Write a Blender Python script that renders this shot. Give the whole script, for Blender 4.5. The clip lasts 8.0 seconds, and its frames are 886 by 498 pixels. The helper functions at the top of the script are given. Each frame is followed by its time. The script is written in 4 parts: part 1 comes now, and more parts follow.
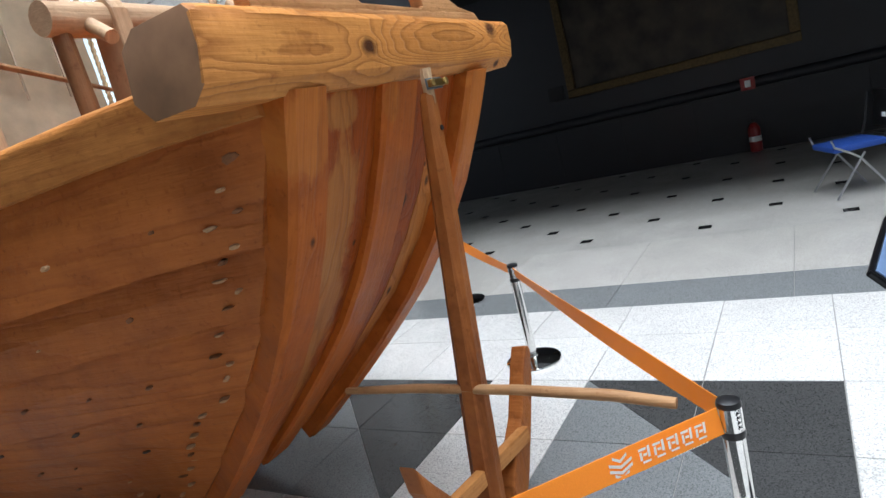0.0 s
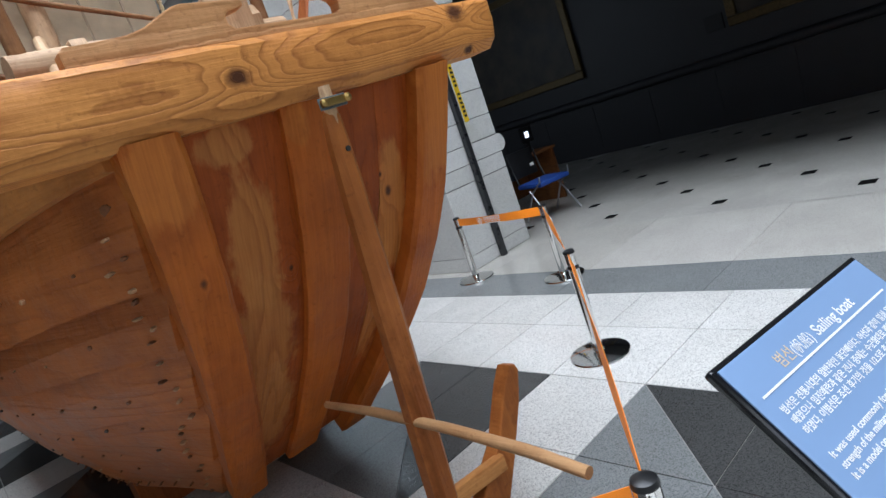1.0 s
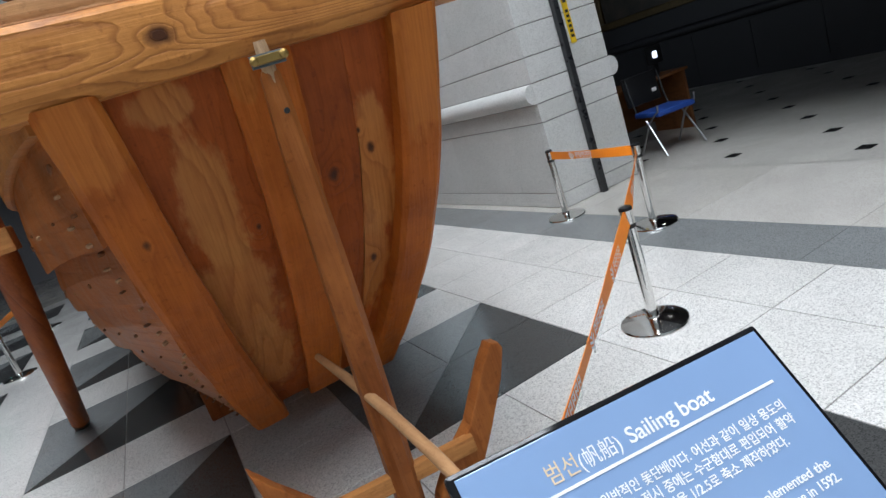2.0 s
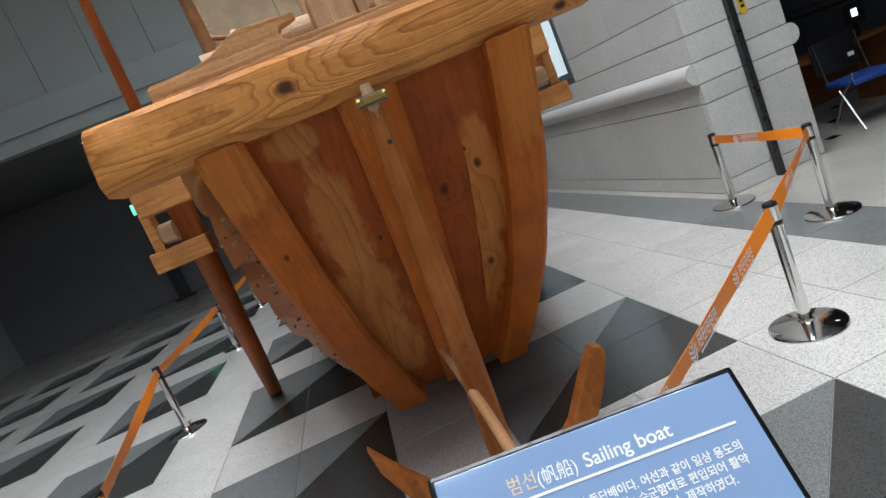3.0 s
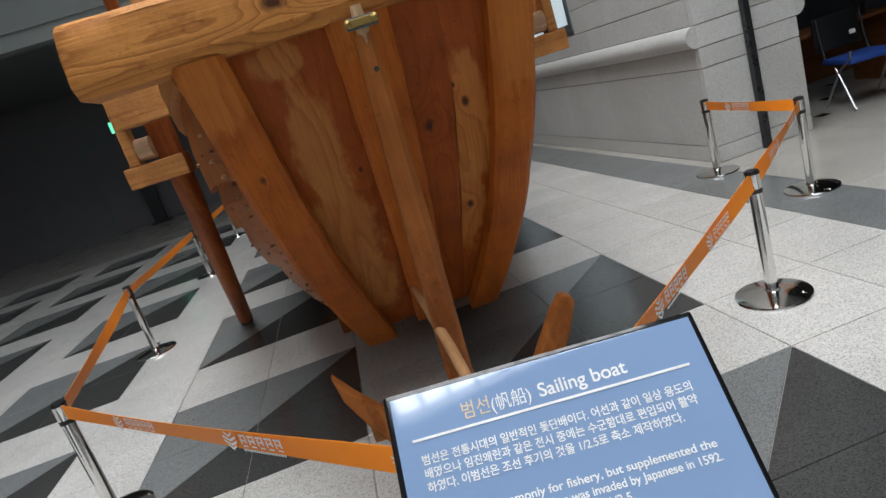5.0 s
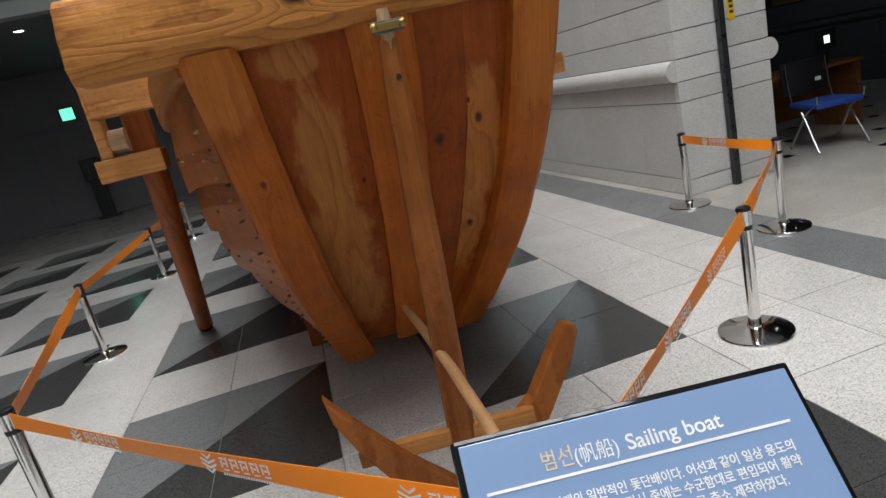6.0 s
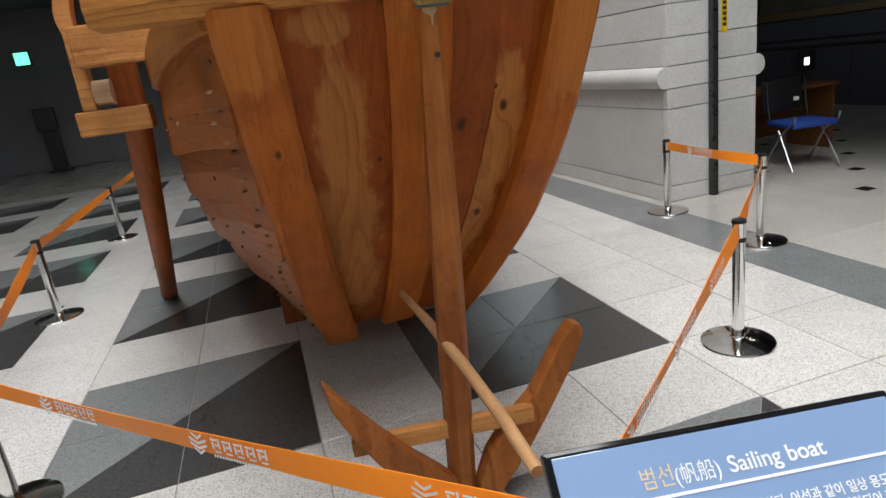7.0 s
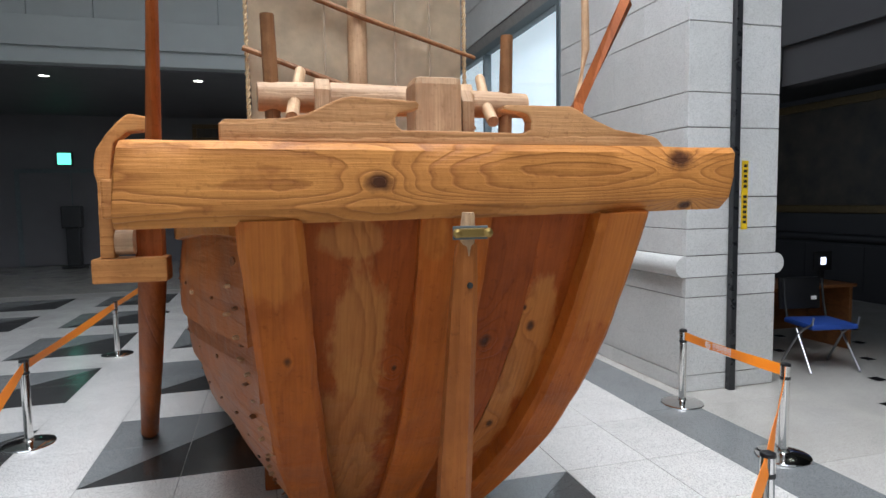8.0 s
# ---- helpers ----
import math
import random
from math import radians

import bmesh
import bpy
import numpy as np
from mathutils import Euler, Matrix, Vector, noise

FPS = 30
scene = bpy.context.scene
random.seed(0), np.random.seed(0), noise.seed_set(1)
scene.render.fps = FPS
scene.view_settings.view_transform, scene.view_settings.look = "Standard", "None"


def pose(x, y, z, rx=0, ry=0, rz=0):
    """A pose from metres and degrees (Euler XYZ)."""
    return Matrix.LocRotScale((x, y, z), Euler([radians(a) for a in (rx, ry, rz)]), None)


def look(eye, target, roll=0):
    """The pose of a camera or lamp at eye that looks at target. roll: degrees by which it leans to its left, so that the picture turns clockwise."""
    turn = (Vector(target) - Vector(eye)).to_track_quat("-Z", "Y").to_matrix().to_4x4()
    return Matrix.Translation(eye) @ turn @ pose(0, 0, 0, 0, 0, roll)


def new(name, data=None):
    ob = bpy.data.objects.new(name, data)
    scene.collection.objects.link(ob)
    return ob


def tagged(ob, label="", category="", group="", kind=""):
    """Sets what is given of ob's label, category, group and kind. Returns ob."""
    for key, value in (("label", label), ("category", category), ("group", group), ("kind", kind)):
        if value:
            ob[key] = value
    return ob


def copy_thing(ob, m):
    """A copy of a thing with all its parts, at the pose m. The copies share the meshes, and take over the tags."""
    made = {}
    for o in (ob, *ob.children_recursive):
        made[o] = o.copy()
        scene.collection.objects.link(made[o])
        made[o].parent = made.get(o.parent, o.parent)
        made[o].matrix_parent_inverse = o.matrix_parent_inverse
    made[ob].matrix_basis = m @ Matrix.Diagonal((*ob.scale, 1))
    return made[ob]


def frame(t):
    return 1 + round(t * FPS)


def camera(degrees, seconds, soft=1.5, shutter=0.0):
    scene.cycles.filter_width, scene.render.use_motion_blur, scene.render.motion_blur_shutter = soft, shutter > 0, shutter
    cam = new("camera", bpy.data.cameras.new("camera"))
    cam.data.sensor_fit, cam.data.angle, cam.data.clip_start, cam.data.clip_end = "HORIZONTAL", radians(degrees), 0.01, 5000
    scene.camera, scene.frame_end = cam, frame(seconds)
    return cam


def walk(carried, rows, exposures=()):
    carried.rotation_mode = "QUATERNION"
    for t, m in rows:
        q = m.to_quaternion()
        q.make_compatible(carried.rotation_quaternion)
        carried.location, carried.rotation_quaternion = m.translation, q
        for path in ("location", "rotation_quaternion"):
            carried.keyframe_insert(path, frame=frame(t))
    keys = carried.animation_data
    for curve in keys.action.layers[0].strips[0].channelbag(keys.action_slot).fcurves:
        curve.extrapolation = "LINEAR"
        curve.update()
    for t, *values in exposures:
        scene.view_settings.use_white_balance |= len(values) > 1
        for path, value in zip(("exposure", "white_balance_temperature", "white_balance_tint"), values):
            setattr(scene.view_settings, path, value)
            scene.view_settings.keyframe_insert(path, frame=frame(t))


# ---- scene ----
cam = camera(72.0, 8.0)
PATH = [
    (0, (-1.974, -2.981, 1.548), (-0.316, -1.931, 1.163), -14.4),
    (0.5, (-1.58, -3.181, 1.516), (-0.011, -2.023, 1.071), -19.2),
    (1, (-1.291, -3.499, 1.516), (-0.049, -1.977, 1.139), -19.7),
    (1.2, (-1.182, -3.565, 1.494), (-0.015, -1.986, 1.112), -20.6),
    (2.3, (-0.59, -3.738, 1.469), (-0.065, -1.87, 0.984), -20.6),
    (2.5, (-0.544, -3.816, 1.484), (-0.191, -1.891, 1.069), -22.6),
    (3, (-0.488, -3.885, 1.495), (-0.256, -1.927, 1.161), -23.0),
    (3.5, (-0.489, -3.876, 1.473), (-0.189, -1.966, 0.963), -16.7),
    (4, (-0.479, -3.88, 1.475), (-0.186, -1.975, 0.942), -19.6),
    (4.5, (-0.474, -3.903, 1.454), (-0.207, -1.984, 0.958), -19.5),
    (5.8, (-0.583, -3.787, 1.472), (-0.348, -1.879, 0.921), -14.9),
    (6, (-0.632, -3.757, 1.496), (-0.249, -1.861, 0.988), -13.5),
    (6.5, (-0.793, -3.68, 1.497), (-0.242, -1.855, 0.892), -8.6),
    (7, (-0.789, -3.644, 1.519), (-0.285, -1.797, 0.942), -7.8),
    (7.5, (-0.703, -3.565, 1.735), (-0.193, -1.643, 1.518), -4.4),
    (8, (-0.768, -3.476, 1.757), (-0.228, -1.557, 1.601), -0.9),
]
walk(cam, [(t, look(eye, target, roll)) for t, eye, target, roll in PATH],
     exposures=[(0.0, 0.22, 6050, 10), (0.5, 0.04, 5950, 10), (1.0, -0.06, 5950, 10), (2.5, -0.16, 6300, 10), (3.5, -0.32, 6450, 10), (4.5, -0.46, 6500, 10), (6.0, -0.42, 6750, 12), (6.5, -0.22, 6850, 12), (7.0, -0.16, 6750, 12), (7.5, -0.06, 6400, 12), (8.0, 0.06, 6200, 12)])

# ---- light ----
world = bpy.data.worlds.new("world")
world.use_nodes = True
scene.world = world
wn = world.node_tree
sky = wn.nodes.new("ShaderNodeTexSky")
sky.sky_type, sky.sun_disc = "NISHITA", False
sky.sun_elevation, sky.sun_rotation = radians(55), radians(200)
wn.links.new(sky.outputs[0], wn.nodes["Background"].inputs[0])
wn.nodes["Background"].inputs[1].default_value = 0.12


def area_lamp(name, m, sx, sy, watts, color):
    data = bpy.data.lights.new(name, "AREA")
    data.shape, data.size, data.size_y, data.energy, data.color = "RECTANGLE", sx, sy, watts, color
    ob = new(name, data)
    ob.matrix_world = m
    return ob


# daylight through the roof glazing, and an added fill lamp at unseen south openings
area_lamp("skylight_lamp", pose(-0.3, -2.79, 9.3), 4.8, 9.38, 1930, (0.93, 0.97, 1.0))
area_lamp("south_fill_lamp", pose(-4.0, -9.8, 6.1, 72, 0, 0), 11.0, 2.0, 105, (0.93, 0.97, 1.0))


# ---- materials ----
def nodes_of(name):
    mat = bpy.data.materials.new(name)
    mat.use_nodes = True
    nt = mat.node_tree
    return mat, nt, nt.nodes["Principled BSDF"]


def node(nt, kind, **inputs):
    n = nt.nodes.new(kind)
    for key, value in inputs.items():
        n.inputs[key.replace("_", " ")].default_value = value
    return n


def ramp(nt, source, stops):
    r = nt.nodes.new("ShaderNodeValToRGB")
    while len(r.color_ramp.elements) < len(stops):
        r.color_ramp.elements.new(0.5)
    for e, (p, c) in zip(r.color_ramp.elements, stops):
        e.position = p
        e.color = (*c, 1) if len(c) == 3 else (c[0], c[0], c[0], 1)
    nt.links.new(source, r.inputs[0])
    return r.outputs[0]


def mix(nt, mode, fac, a, b):
    m = nt.nodes.new("ShaderNodeMix")
    m.data_type, m.blend_type = "RGBA", mode
    for sock, v in ((m.inputs[0], fac), (m.inputs[6], a), (m.inputs[7], b)):
        if isinstance(v, (int, float)):
            sock.default_value = v
        elif isinstance(v, tuple):
            sock.default_value = (*v, 1)
        else:
            nt.links.new(v, sock)
    return m.outputs[2]


def maths(nt, op, a, b=0.0, clamp=False):
    m = nt.nodes.new("ShaderNodeMath")
    m.operation, m.use_clamp = op, clamp
    for sock, v in zip(m.inputs, (a, b)):
        if isinstance(v, (int, float)):
            sock.default_value = v
        else:
            nt.links.new(v, sock)
    return m.outputs[0]


def bump(nt, height, strength, distance, bsdf):
    b = node(nt, "ShaderNodeBump", Strength=strength, Distance=distance)
    nt.links.new(height, b.inputs["Height"])
    nt.links.new(b.outputs[0], bsdf.inputs["Normal"])


def plain(name, color, rough=0.5, metal=0.0, spread=0.12, scale=14.0, relief=0.05):
    """A plain surface with slight mottling in colour and gloss."""
    mat, nt, b = nodes_of(name)
    co = nt.nodes.new("ShaderNodeTexCoord")
    n = node(nt, "ShaderNodeTexNoise", Scale=scale, Detail=6.0)
    nt.links.new(co.outputs["Object"], n.inputs["Vector"])
    lo, hi = tuple(c * (1 - spread) for c in color), tuple(min(1, c * (1 + spread)) for c in color)
    nt.links.new(ramp(nt, n.outputs[0], [(0.3, lo), (0.7, hi)]), b.inputs["Base Color"])
    nt.links.new(ramp(nt, n.outputs[0], [(0.2, (max(0, rough - 0.07),)), (0.8, (min(1, rough + 0.07),))]), b.inputs["Roughness"])
    b.inputs["Metallic"].default_value = metal
    if relief:
        bump(nt, n.outputs[0], relief, 0.01, b)
    return mat


def wood(name, light, dark, axis="x", knots=(), rough=0.5, rings=16.0, bend=0.55, coat=0.03, blotch=0.5, worn=(), pale=(0.6, 0.28, 0.09), streaks=0.3, wander=1.0, lines=0.58):
    """Varnished softwood: long figure along one axis that swings round dark knots, fine pores, blotches, and bare patches of given place and size."""
    mat, nt, b = nodes_of(name)
    co = nt.nodes.new("ShaderNodeTexCoord")
    info = nt.nodes.new("ShaderNodeObjectInfo")

    def vec(op, source, value):
        n = nt.nodes.new("ShaderNodeVectorMath")
        n.operation = op
        n.inputs[1].default_value = value
        nt.links.new(source, n.inputs[0])
        return n

    def noise_at(source, scale, detail, roughness):
        n = node(nt, "ShaderNodeTexNoise", Scale=scale, Detail=detail, Roughness=roughness)
        nt.links.new(source, n.inputs["Vector"])
        return n.outputs[0]

    jump = vec("MULTIPLY_ADD", info.outputs["Random"], (7.3, 5.1, 3.7))
    nt.links.new(co.outputs["Object"], jump.inputs[2])
    here = jump.outputs[0]
    squeeze = {"x": (0.055 * wander, 0.6, 1.3), "y": (0.4, 0.045 * wander, 1.3), "z": (1.3, 0.12, 0.045 * wander)}[axis]
    big = noise_at(vec("MULTIPLY", here, squeeze).outputs[0], 3.2, 2.0, 0.45)
    phase = maths(nt, "MULTIPLY", big, rings)
    near = None
    for x, y, z, r in knots:
        d = vec("SUBTRACT", co.outputs["Object"], (x, y, z))
        k = {"x": (0.62, 0.4, 1), "y": (1, 0.6, 1), "z": (1, 0.4, 0.7)}[axis]
        ln = vec("MULTIPLY", d.outputs[0], tuple(v / r for v in k))
        ln = vec("LENGTH", ln.outputs[0], (0, 0, 0))
        near = ln.outputs["Value"] if near is None else maths(nt, "MINIMUM", near, ln.outputs["Value"])
    if near is not None:
        halo = maths(nt, "POWER", 2.718, maths(nt, "MULTIPLY", near, -0.42))
        phase = maths(nt, "ADD", phase, maths(nt, "MULTIPLY", halo, 6.0 * bend))
    wave = noise_at(here, 22.0, 2.0, 0.5)
    phase = maths(nt, "ADD", phase, maths(nt, "MULTIPLY", wave, 0.35))
    saw = maths(nt, "FRACT", phase)
    figure = ramp(nt, saw, [(0.0, (0.05,)), (0.55, (0.25,)), (0.86, (1.0,)), (0.97, (0.05,))])
    fine = noise_at(vec("MULTIPLY", here, {"x": (4, 40, 130), "y": (30, 4, 130), "z": (130, 8, 4)}[axis]).outputs[0], 1.0, 3.0, 0.6)
    streak = noise_at(vec("MULTIPLY", here, {"x": (1.6, 14, 34), "y": (10, 1.4, 34), "z": (34, 3, 1.4)}[axis]).outputs[0], 1.0, 4.0, 0.7)
    cloud = noise_at(here, 4.5, 4.0, 0.6)
    col = mix(nt, "MIX", maths(nt, "MULTIPLY", figure, lines), light, dark)
    col = mix(nt, "MULTIPLY", streaks, col, ramp(nt, fine, [(0.3, (0.5, 0.42, 0.36)), (0.6, (1, 1, 1))]))
    col = mix(nt, "MULTIPLY", streaks, col, ramp(nt, streak, [(0.28, (0.5, 0.4, 0.32)), (0.5, (0.95, 0.92, 0.9)), (0.72, (1.22, 1.24, 1.26))]))
    col = mix(nt, "MULTIPLY", blotch, col, ramp(nt, cloud, [(0.3, (0.5, 0.36, 0.28)), (0.55, (1, 0.95, 0.9)), (0.75, (1.2, 1.17, 1.1))]))
    grime = noise_at(here, 38.0, 3.0, 0.7)
    col = mix(nt, "MULTIPLY", 0.45, col, ramp(nt, grime, [(0.28, (0.45, 0.34, 0.28)), (0.42, (1, 1, 1))]))
    if worn:
        rag = noise_at(vec("MULTIPLY", co.outputs["Object"], {"x": (5, 9, 14), "y": (9, 5, 14), "z": (16, 9, 5)}[axis]).outputs[0], 1.0, 5.0, 0.65)
        bare = mix(nt, "MIX", maths(nt, "MULTIPLY", figure, 0.5), pale, tuple(v * k for v, k in zip(pale, (0.5, 0.4, 0.3))))
        bare = mix(nt, "MULTIPLY", 0.4, bare, ramp(nt, fine, [(0.35, (0.6, 0.48, 0.36)), (0.6, (1, 1, 1))]))
    for x, y, z, sx, sy, sz in worn:
        d = vec("SUBTRACT", co.outputs["Object"], (x, y, z))
        ln = vec("LENGTH", vec("DIVIDE", d.outputs[0], (sx, sy, sz)).outputs[0], (0, 0, 0))
        area = maths(nt, "ADD", ln.outputs["Value"], maths(nt, "MULTIPLY", maths(nt, "SUBTRACT", rag, 0.5), 1.3))
        col = mix(nt, "MIX", ramp(nt, area, [(0.72, (0.72,)), (0.95, (0.0,))]), col, bare)
    tone = ramp(nt, info.outputs["Random"], [(0.0, (0.90, 0.88, 0.86)), (1.0, (1.08, 1.07, 1.06))])
    col = mix(nt, "MULTIPLY", 1.0, col, tone)
    if near is not None:
        n2 = maths(nt, "ADD", near, maths(nt, "MULTIPLY", maths(nt, "SUBTRACT", noise_at(co.outputs["Object"], 45.0, 2.0, 0.5), 0.5), 0.7))
        col = mix(nt, "MIX", ramp(nt, n2, [(0.36, (0.97,)), (0.55, (0.75,)), (0.8, (0.35,)), (1.0, (0.0,))]), col, (0.055, 0.017, 0.007))
    nt.links.new(col, b.inputs["Base Color"])
    nt.links.new(ramp(nt, cloud, [(0.25, (rough - 0.12,)), (0.8, (rough + 0.14,))]), b.inputs["Roughness"])
    b.inputs["Coat Weight"].default_value = coat
    b.inputs["Specular IOR Level"].default_value = 0.16
    b.inputs["Coat Roughness"].default_value = 0.22
    height = maths(nt, "ADD", maths(nt, "ADD", maths(nt, "MULTIPLY", figure, -0.6), fine), maths(nt, "ADD", maths(nt, "MULTIPLY", cloud, 3.0), maths(nt, "MULTIPLY", grime, 0.35)))
    bump(nt, height, 0.45, 0.006, b)
    return mat


def granite(name, base, spread, rough=0.3, speck=190.0, cloudy=0.12, tint=0.06, grit=0.8):
    """Polished or flamed granite with two sizes of grain."""
    mat, nt, b = nodes_of(name)
    co = nt.nodes.new("ShaderNodeTexCoord")
    geo = nt.nodes.new("ShaderNodeNewGeometry")
    info = nt.nodes.new("ShaderNodeObjectInfo")
    v = node(nt, "ShaderNodeTexVoronoi", Scale=speck)
    n = node(nt, "ShaderNodeTexNoise", Scale=speck * 0.45, Detail=4.0, Roughness=0.75)
    c = node(nt, "ShaderNodeTexNoise", Scale=2.2, Detail=5.0, Roughness=0.6)
    for q in (v, n, c):
        nt.links.new(geo.outputs["Position"], q.inputs["Vector"])
    sep = nt.nodes.new("ShaderNodeSeparateColor")
    nt.links.new(v.outputs["Color"], sep.inputs[0])
    lo, hi = tuple(max(0.004, x * (1 - spread)) for x in base), tuple(min(0.95, x * (1 + spread * 0.55)) for x in base)
    col = ramp(nt, sep.outputs[0], [(0.06, lo), (0.3, base), (0.85, hi)])
    col = mix(nt, "MULTIPLY", grit, col, ramp(nt, n.outputs[0], [(0.35, (0.66, 0.66, 0.66)), (0.55, (1, 1, 1))]))
    col = mix(nt, "MULTIPLY", 1.0, col, ramp(nt, c.outputs[0], [(0.3, (1 - cloudy,) * 3), (0.7, (1, 1, 1))]))
    col = mix(nt, "MULTIPLY", 1.0, col, ramp(nt, info.outputs["Random"], [(0.0, (1 - tint, 1 - tint, 1 - tint * 1.2)), (1.0, (1 + tint, 1 + tint, 1 + tint))]))
    nt.links.new(col, b.inputs["Base Color"])
    nt.links.new(ramp(nt, c.outputs[0], [(0.2, (max(0.03, rough - 0.06),)), (0.8, (rough + 0.1,))]), b.inputs["Roughness"])
    bump(nt, n.outputs[0], 0.06, 0.002, b)
    return mat


def metal(name, color, rough):
    return plain(name, color, rough, 1.0, 0.04, 60.0, 0.02)


def glowing(name, color, strength):
    mat, nt, b = nodes_of(name)
    b.inputs["Base Color"].default_value = (*color, 1)
    b.inputs["Emission Color"].default_value = (*color, 1)
    b.inputs["Emission Strength"].default_value = strength
    return mat


def clear_glass(name):
    mat, nt, b = nodes_of(name)
    b.inputs["Base Color"].default_value = (0.93, 0.97, 0.97, 1)
    b.inputs["Transmission Weight"].default_value = 1.0
    b.inputs["Roughness"].default_value = 0.02
    b.inputs["IOR"].default_value = 1.45
    return mat


M_BEAM = wood("pine_beam", (0.60, 0.265, 0.070), (0.22, 0.062, 0.012), "x", [(-0.508, -1.99, 1.806, 0.029), (0.368, -1.96, 1.865, 0.037), (0.40, -1.95, 1.735, 0.018)], rings=40.0, bend=1.0, wander=1.3, lines=0.55, streaks=0.25)
M_ENDGRAIN = plain("sawn_end_grain", (0.25, 0.125, 0.06), 0.75, 0, 0.25, 9.0, 0.15)
M_STRAKE = wood("hull_plank", (0.45, 0.145, 0.033), (0.27, 0.068, 0.013), "y", rings=9.0, blotch=0.5, lines=0.4, streaks=0.2, rough=0.45)
M_SHEER = wood("sheer_plank", (0.50, 0.21, 0.055), (0.32, 0.105, 0.022), "y", rings=9.0, lines=0.4)
RED, REDDARK = (0.39, 0.092, 0.012), (0.25, 0.048, 0.006)
M_RIB = wood("stern_post", (0.49, 0.138, 0.019), (0.31, 0.068, 0.009), "z", rings=6.0, lines=0.4, worn=[(-0.77, -1.9, 1.62, 0.11, 0.5, 0.16), (0.2, -1.9, 1.55, 0.11, 0.5, 0.26), (-0.34, -1.9, 1.66, 0.05, 0.5, 0.07)], pale=(0.56, 0.190, 0.034), bend=0.12, knots=[(-0.738, -1.775, 1.327, 0.015), (-0.70, -1.60, 1.08, 0.008), (-0.79, -1.9, 1.6, 0.006)])
M_PANEL = wood("stern_panel", RED, REDDARK, "z", [(-0.14, -1.717, 1.319, 0.022), (-0.42, -1.66, 1.25, 0.010)], rings=17.0, bend=1.0, blotch=0.6, wander=5.0, lines=0.45, worn=[(-0.535, -1.72, 1.36, 0.10, 0.6, 0.28), (-0.54, -1.45, 1.00, 0.135, 0.6, 0.36), (-0.49, -1.2, 0.68, 0.10, 0.6, 0.25), (-0.56, -1.85, 1.66, 0.10, 0.4, 0.06)], pale=(0.55, 0.235, 0.062))
M_PANEL2 = wood("stern_panel_pale", RED, REDDARK, "z", [(0.002, -1.734, 1.362, 0.017), (-0.032, -1.442, 0.949, 0.018), (-0.03, -1.76, 1.43, 0.009)], rings=14.0, bend=0.35, blotch=0.5, wander=4.0, lines=0.45, worn=[(0.01, -1.70, 1.28, 0.10, 0.6, 0.28), (-0.045, -1.44, 0.95, 0.09, 0.6, 0.34)], pale=(0.55, 0.225, 0.056))
M_ANCHOR = wood("anchor_wood", (0.40, 0.142, 0.036), (0.22, 0.068, 0.016), "z", rings=8.0)
M_STICK = wood("peeled_stick", (0.50, 0.30, 0.15), (0.28, 0.14, 0.06), "y", rings=5.0, coat=0.05)
M_PALE = wood("pale_wood", (0.60, 0.42, 0.26), (0.44, 0.29, 0.17), "z", rings=7.0, coat=0.03, rough=0.55)
M_PALEX = wood("pale_wood_cross", (0.60, 0.42, 0.27), (0.44, 0.29, 0.17), "x", rings=7.0, coat=0.05, rough=0.55)
M_BOARD = wood("stern_board", (0.62, 0.34, 0.155), (0.40, 0.185, 0.065), "x", rings=9.0)
M_OAR = wood("oar_wood", (0.34, 0.098, 0.024), (0.19, 0.048, 0.011), "z", rings=7.0)
M_BLOCK = wood("bracket_wood", (0.55, 0.26, 0.085), (0.34, 0.13, 0.036), "x", rings=8.0)
M_BROWN = wood("brown_pole", (0.30, 0.155, 0.072), (0.18, 0.085, 0.038), "z", rings=5.0)
M_DARKWOOD = plain("dark_plug", (0.045, 0.022, 0.012), 0.6)
M_PEG = plain("brown_peg", (0.20, 0.075, 0.025), 0.6, 0, 0.3, 40.0, 0.2)
M_CHIP = plain("pale_plug", (0.44, 0.25, 0.125), 0.6, relief=0.2)
M_BRASS = metal("brass", (0.36, 0.24, 0.08), 0.4)
M_ROPE = plain("rope", (0.50, 0.36, 0.20), 0.9, 0, 0.3, 160.0, 0.6)
M_GRANITE = granite("light_granite", (0.66, 0.645, 0.615), 0.32, 0.17, grit=0.55)
M_MID = granite("grey_granite", (0.225, 0.235, 0.235), 0.35, 0.18, 240.0)
M_DARK = granite("dark_granite", (0.062, 0.062, 0.061), 0.4, 0.13, 240.0)
M_BEIGE = granite("beige_granite", (0.52, 0.495, 0.455), 0.25, 0.16, 260.0)
M_HALLFLOOR = granite("hall_granite", (0.46, 0.44, 0.405), 0.25, 0.16, 260.0)
M_GLOSSBLACK = plain("gloss_black_edge", (0.008, 0.008, 0.009), 0.08, 0, 0.02, 3.0, 0)
M_WALL = granite("wall_granite", (0.62, 0.615, 0.595), 0.16, 0.5, 150.0, 0.10, 0.06, 0.35)
M_GROUT = plain("grout", (0.22, 0.21, 0.195), 0.8)
M_PALEGROUT = plain("floor_bed", (0.30, 0.29, 0.27), 0.8)
M_BLACKST = granite("black_granite", (0.012, 0.012, 0.012), 0.3, 0.12)
M_CHROME = metal("chrome", (0.78, 0.77, 0.75), 0.10)
M_BLACK = plain("black_plastic", (0.012, 0.012, 0.013), 0.35)
M_ORANGE = plain("orange_belt", (1.0, 0.27, 0.010), 0.55, 0, 0.06, 300.0, 0.15)
